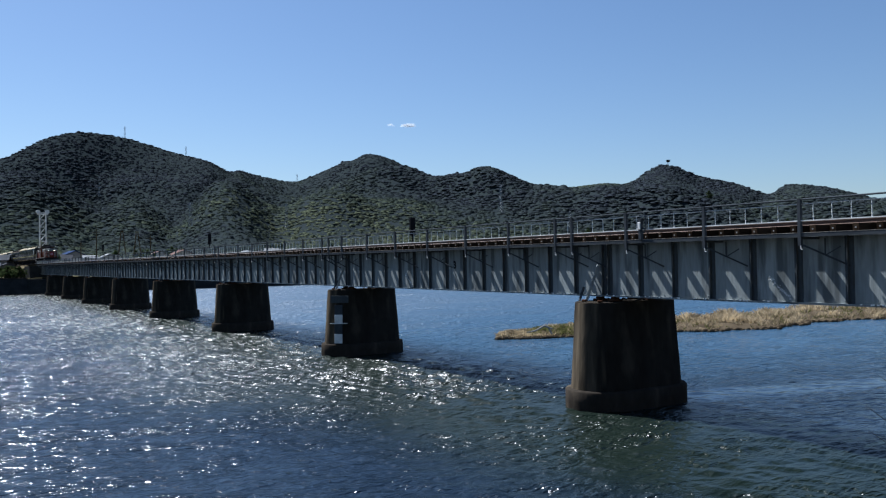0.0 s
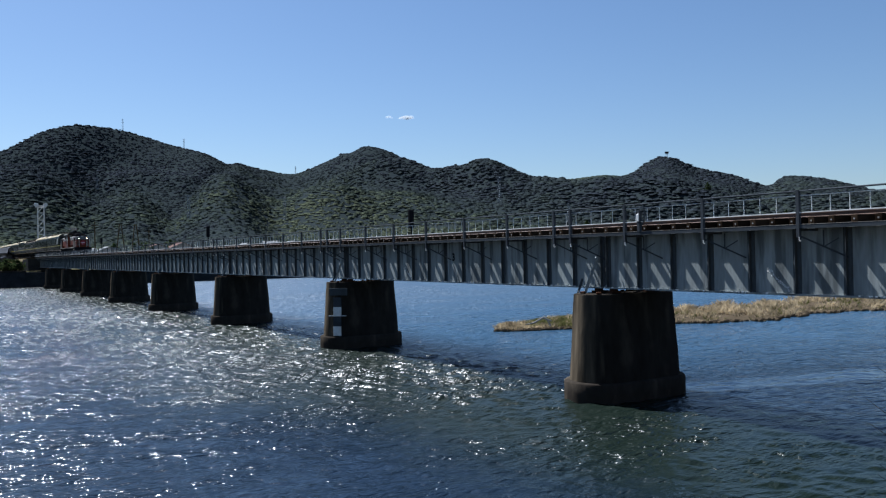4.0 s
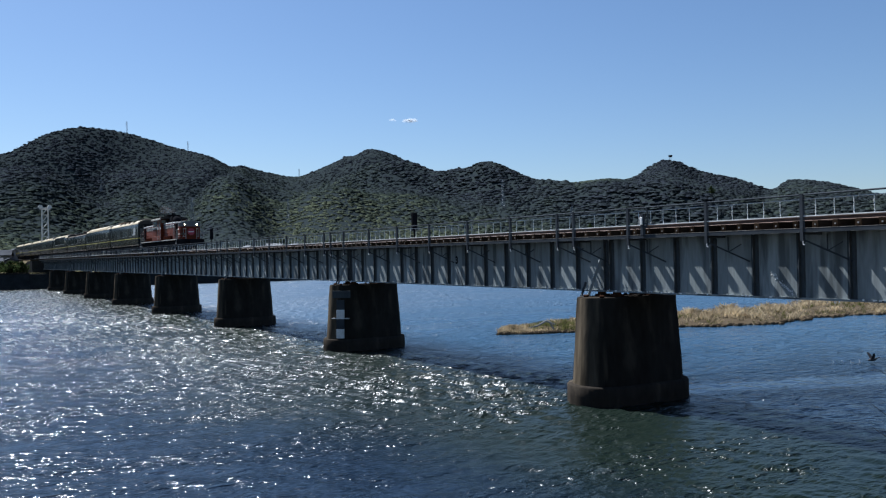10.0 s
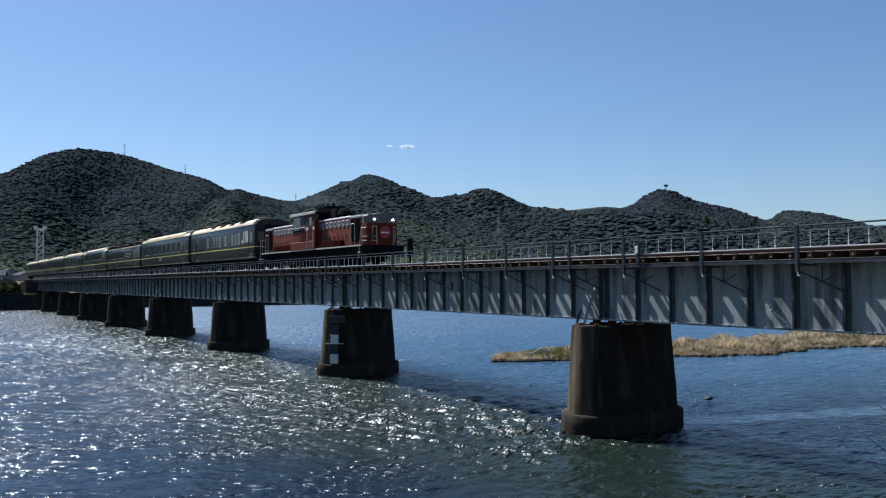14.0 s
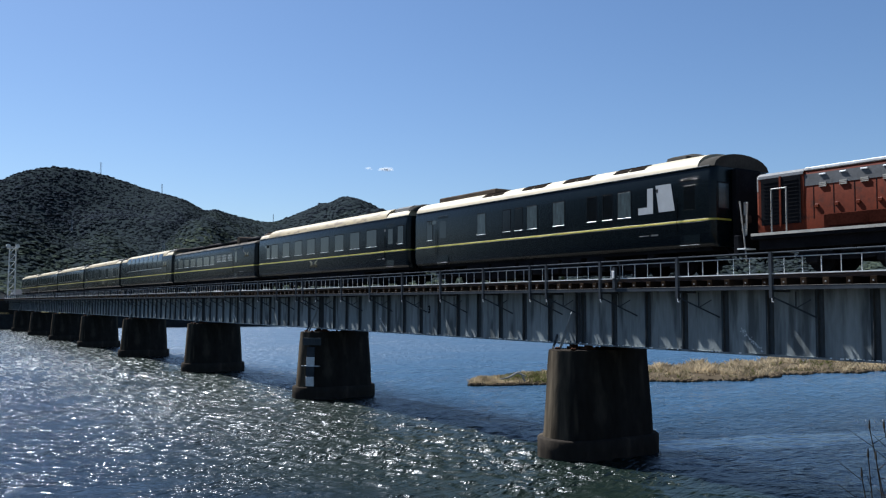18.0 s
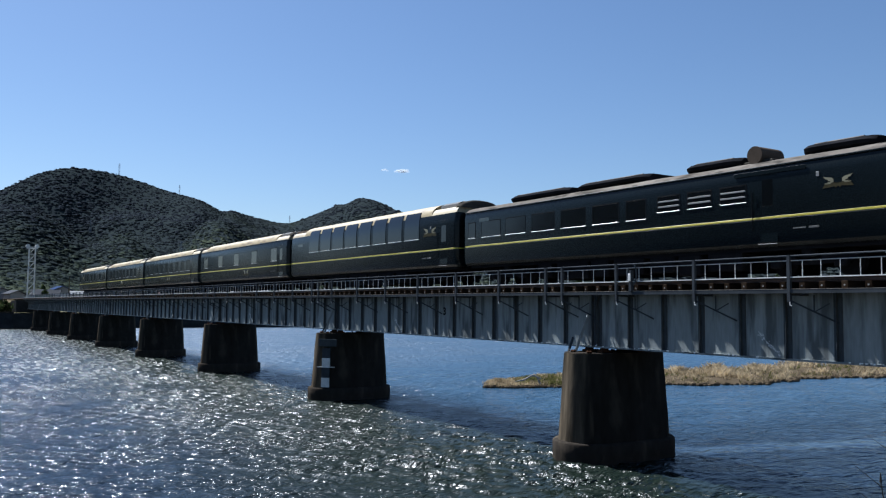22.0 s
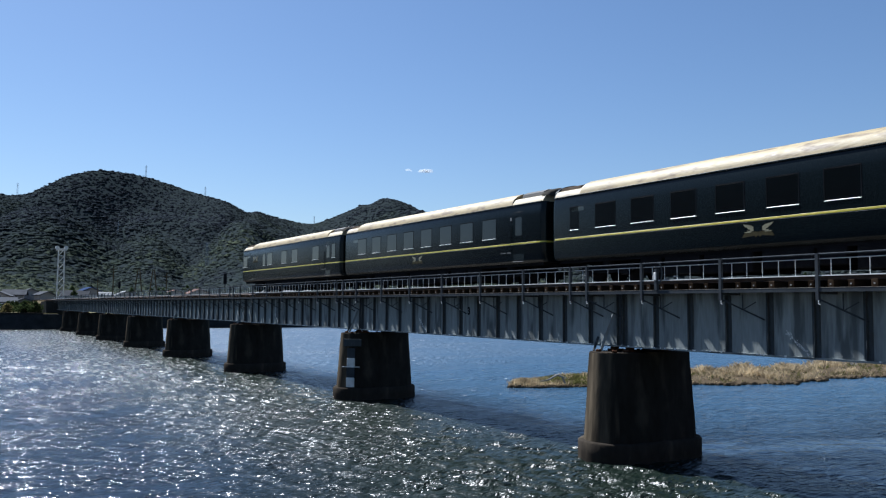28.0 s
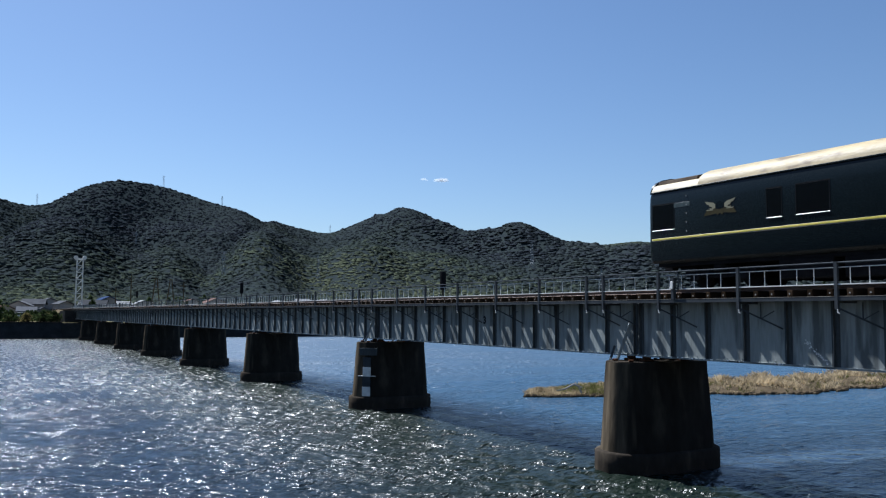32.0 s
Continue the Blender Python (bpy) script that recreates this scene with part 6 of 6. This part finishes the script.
def build_bush(name, m, seed, h, w, label, category="bush"):
    """A bush or small tree: stems and a crown of many leaf clumps."""
    r = random.Random(seed)
    b = thing(name, (0, 0, 0), label, category, "far bank planting")
    st = M()
    for i in range(5):
        a = r.uniform(0, 6.28)
        st.tube((0, 0, -0.3), (math.cos(a) * w * 0.3, math.sin(a) * w * 0.3, h * 0.6), 0.09 * h / 3, 6, 0.03)
    part("trunk", st, BARK, b)
    c = M()
    for i in range(260):
        a, t = r.uniform(0, 6.28), r.random() ** 0.5
        zz = r.uniform(0.12, 1)
        k = math.sin(math.pi * min(1, zz * 0.85 + 0.12)) * (0.8 + 0.3 * math.sin(3 * a + seed))
        p = Vector((math.cos(a) * t * k * w / 2, math.sin(a) * t * k * w / 2, zz * h * (1 - 0.25 * t)))
        s = r.uniform(0.12, 0.26) * (h / 3) ** 0.5
        for _ in range(3):
            u = Vector((r.gauss(0, 1), r.gauss(0, 1), r.gauss(0, 1))).normalized()
            v = u.orthogonal().normalized()
            q = u.cross(v)
            o = p + Vector((r.uniform(-s, s), r.uniform(-s, s), r.uniform(-s, s)))
            c.add([o + v * s, o + q * s * 0.8, o - v * s, o - q * s * 0.8 + u * s * 0.5], [(0, 1, 2), (0, 2, 3)])
    ob = raw("crown", c, m)
    ob.parent = b
    return b


kinds = [build_bush("bush", LEAF_DRY, 1, 2.4, 3.6, "yellowing bush on the far bank"), build_bush("bush", LEAF, 2, 3.0, 4.4, "dark green bush on the far bank"),
         build_bush("tree", LEAF, 3, 6.5, 6.0, "dark broad-leaved tree behind the bank", "tree")]
for i, k in enumerate(kinds):
    k.matrix_basis = pose(-12 + 9 * i, BANK + 6, 3.35)
r = random.Random(4)
for i in range(46):
    az, d = r.uniform(-3, 5.2), r.uniform(212, 250)
    copy_thing(kinds[0 if r.random() < 0.55 else 1], pose(*spot(az, d), 3.3, 0, 0, r.uniform(0, 360)))
for i in range(60):
    az = r.choice((r.uniform(11.8, 14.6), r.uniform(18.5, 30), r.uniform(-2, 12), r.uniform(30, 58)))
    d = r.uniform(265, 420) / max(0.62, math.cos(radians(az)))
    _, _, base, wood = land_height(np.array([az]), np.array([d]))
    copy_thing(kinds[2 if r.random() < 0.75 else 1], pose(*spot(az, d), float(base[0] + (CANOPY - 1.2) * wood[0]), 0, 0, r.uniform(0, 360)))
for az, d in ((13.0, 232), (13.4, 236), (12.6, 240), (13.8, 240)):
    copy_thing(kinds[1], pose(*spot(az, d), 4.2, 0, 0, az * 77))

# parked cars on the far bank road
for az, d, mt in ((11.2, 250, WHITE), (21.9, 300, WHITE), (23.0, 305, GREY), (24.2, 300, WHITE), (3.0, 240, WHITE)):
    x, y = spot(az, d)
    c = thing("parked_car", (x, y, 4.0), "pale parked car on the far bank road", "car", "parked cars")
    part("body", M().cham(-2.1, 2.1, -0.85, 0.85, 0.3, 0.95, 0.15), mt, c)
    part("cabin", M().loft([[(x_ * k, y_ * k2, z_) for x_, y_ in ((-1.3, -0.8), (1.1, -0.8), (1.1, 0.8), (-1.3, 0.8))] for z_, k, k2 in ((0.95, 1, 1), (1.5, 0.72, 0.85))]), GLASS, c)
    for sx in (-1.3, 1.3):
        for sy in (-0.8, 0.8):
            part("wheel", M().tube((sx, sy - 0.1, 0.32), (sx, sy + 0.1, 0.32), 0.32, 14), BLACK, c)
    part("roof", M().cham(-0.95, 0.8, -0.66, 0.66, 1.49, 1.55, 0.03), mt, c)
m = M()
m.box(-160, LC - 9, 236, 243, 3.2, 4.0)
m.box(LC + 9, 260, 244, 251, 3.2, 4.0)
sheet("road", m, MASONRY, "raised road along the far bank", "road")

# ---- small cloud ----
cl = thing("cloud", (4100 * math.sin(radians(29.2)) * math.cos(radians(9.1)), 4100 * math.cos(radians(29.2)) * math.cos(radians(9.1)), 5.66 + 4100 * math.sin(radians(9.1))), "small thin white cloud in the blue sky", "cloud")
r = random.Random(31)
for i in range(16):
    bmx = bmesh.new()
    bmesh.ops.create_icosphere(bmx, subdivisions=2, radius=1.0)
    vs = [v.co.copy() for v in bmx.verts]
    fs = [[v.index for v in f.verts] for f in bmx.faces]
    bmx.free()
    t = i / 15
    s = 4 + 6 * math.sin(math.pi * t) * r.uniform(0.5, 1)
    m = M().add([(q.x * s * 1.9, q.y * s, q.z * s * 0.8) for q in vs], fs)
    x = -30 + 74 * t if i < 13 else -88 + 9 * (i - 13)
    part("wisp", m, CLOUD, cl, at=pose(x * 0.87, -x * 0.49, r.uniform(-5, 5) + (3 if i > 12 else 0), 0, 0, -29), smooth=80)

# ---- near reeds at the camera's right ----
reed = thing("reed_clump", (6.0, 3.4, 1.75), "dry dark reed stalks growing on the near bank", "reeds")
r = random.Random(17)
for i in range(46):
    m = M()
    u, v = r.uniform(-0.12, 0.9), r.uniform(-0.3, 0.3)
    x, y = 0.5 * u + 0.86 * v, -0.86 * u + 0.5 * v
    lx, ly, h = r.uniform(-0.3, 0.15), r.uniform(-0.15, 0.3), r.uniform(2.2, 3.3)
    pts = [(x + lx * t * t, y + ly * t * t, -0.3 + (h + 0.3) * t) for t in (0, 0.35, 0.7, 1)]
    for a, b, ra in zip(pts, pts[1:], (0.008, 0.006, 0.004)):
        m.tube(a, b, ra, 5)
    for k in range(4):
        a = r.uniform(0, 6.28)
        p = Vector(pts[2]).lerp(Vector(pts[3]), r.random())
        m.tube(p, p + Vector((math.cos(a) * 0.18, math.sin(a) * 0.18, 0.12)), 0.003, 4, 0.0015)
    m.tube(pts[3], (pts[3][0], pts[3][1], pts[3][2] + 0.06), 0.009, 5, 0.004)
    part("stalk", m, REED, reed)


# ---- water birds ----
def build_bird():
    b = thing("water_bird", (0, 0, 0), "black water bird running over the river with raised wings", "bird", "water birds")
    m = M()
    sec = [(-0.34, 0.02, 0.0), (-0.22, 0.07, 0.0), (0.0, 0.11, 0.02), (0.2, 0.08, 0.04), (0.3, 0.045, 0.09), (0.42, 0.035, 0.14), (0.5, 0.04, 0.16), (0.56, 0.015, 0.155)]
    m.loft([[(x, rr * math.cos(a), z + rr * math.sin(a)) for a in [math.pi * i / 5 for i in range(10)]] for x, rr, z in sec])
    part("body", m, FEATHER, b, smooth=60)
    part("bill", M().tube((0.55, 0, 0.155), (0.64, 0, 0.14), 0.015, 6, 0.005), WHITE, b)
    for s in (-1, 1):
        part("wing", M().loft([[(0.12, s * 0.06, 0.08), (-0.14, s * 0.06, 0.06), (-0.14, s * 0.06, 0.045), (0.12, s * 0.06, 0.06)], [(0.06, s * 0.3, 0.3), (-0.16, s * 0.3, 0.28), (-0.16, s * 0.3, 0.27), (0.06, s * 0.3, 0.285)],
                              [(-0.06, s * 0.46, 0.44), (-0.18, s * 0.46, 0.42), (-0.18, s * 0.46, 0.415), (-0.06, s * 0.46, 0.43)]]), FEATHER, b)
    for i in range(4):
        xs, ys = -0.8 - 0.62 * i - 0.1 * (i % 2), 0.08 * (-1) ** i
        part("splash", M().tube((xs, ys, -0.12), (xs - 0.1, ys, 0.06 - 0.03 * (i % 3)), 0.075 - 0.012 * i, 7, 0.015), FOAM, b, "white splash of the feet")
    b.scale = (0.72, 0.72, 0.72)
    return b


bird = build_bird()
BIRDS = [bird, copy_thing(bird, pose(31, 29, 0.15)), copy_thing(bird, pose(31, 29, 0.15))]

# ---- bridge sleepers ----
m = M()
m.cham(-1.25, 1.25, -0.1, 0.1, -0.12, 0.12, 0.012)
m.box(-1.262, -1.25, -0.022, 0.022, -0.022, 0.022)
sl = m.data("sleeper", SLEEPER)
sl.materials.append(GREY)
for f in sl.polygons[-6:]:
    f.material_index = 1          # the bolt head on the end
rs = random.Random(2)
for i in range(300):
    part("sleeper", sl, parent=track, at=pose(rs.uniform(-0.03, 0.03), 8.0 + 0.67 * i, 6.38, 0, 0, rs.uniform(-1, 1)))
m = M()
for y in [1.3 + 0.67 * i for i in range(10)] + [209.2 + 0.67 * i for i in range(3)]:
    m.box(-1.25, 1.25, y - 0.1, y + 0.1, 6.26, 6.5)
tagged(part("end_sleepers", m, SLEEPER, track), kind="stuff")


# ---- what moves ----
def motions():
    # the rear end of the power car along the bridge, in metres, time by time
    line = ((0, 236.5), (2, 214.6), (6, 170.0), (9, 136.4), (11, 114.1), (14, 81.3), (17, 47.45), (19, 24.71), (21, 1.9), (23, -21.01), (25.5, -49.6), (28, -78.34), (30, -101.9), (32, -125.73))
    for ob, back in CARS:
        walk(ob, [(t, pose(LC, s + back, RAIL)) for t, s in line])
    # ripples drift down the river
    walk(water, [(t, pose(-0.06 * t, -0.55 * t, 0)) for t in (0, 8, 16, 24, 32)])
    # birds start from behind the first pier and run over the water, beating their wings
    for b, t0, x0, y0 in zip(BIRDS, (8.05, 13.62, 15.72), (29.6, 29.3, 29.3), (30.0, 28.4, 28.8)):
        d = Vector((0.89, -0.456, 0))
        rows = [(0, pose(x0 - 0.5, y0 + 0.2, 0.12, 0, 0, -27))]
        for dt, run in ((0, 0), (0.45, 2.9), (0.95, 5.6), (1.55, 9.1), (2.0, 11.8), (3.5, 21.0), (6.0, 38.0)):
            rows.append((t0 + dt, pose(x0 + d.x * run, y0 + d.y * run, 0.14 + (0 if dt < 2 else (dt - 2) * 0.8), 0, 0, -27)))
        rows.append((32, pose(x0 + d.x * 46, y0 + d.y * 46, 4.0, 0, 0, -27)))
        walk(b, rows)
        for wing in [o for o in b.children if o.name.startswith("wing")]:
            side = -1 if wing.data.vertices[0].co.y < 0 else 1
            beats = [(0, pose(0, 0, 0))] + [(t0 + 0.1 * i, pose(0, 0, 0, side * (25 if i % 2 else -40))) for i in range(45)] + [(32, pose(0, 0, 0))]
            walk(wing, beats)


motions()
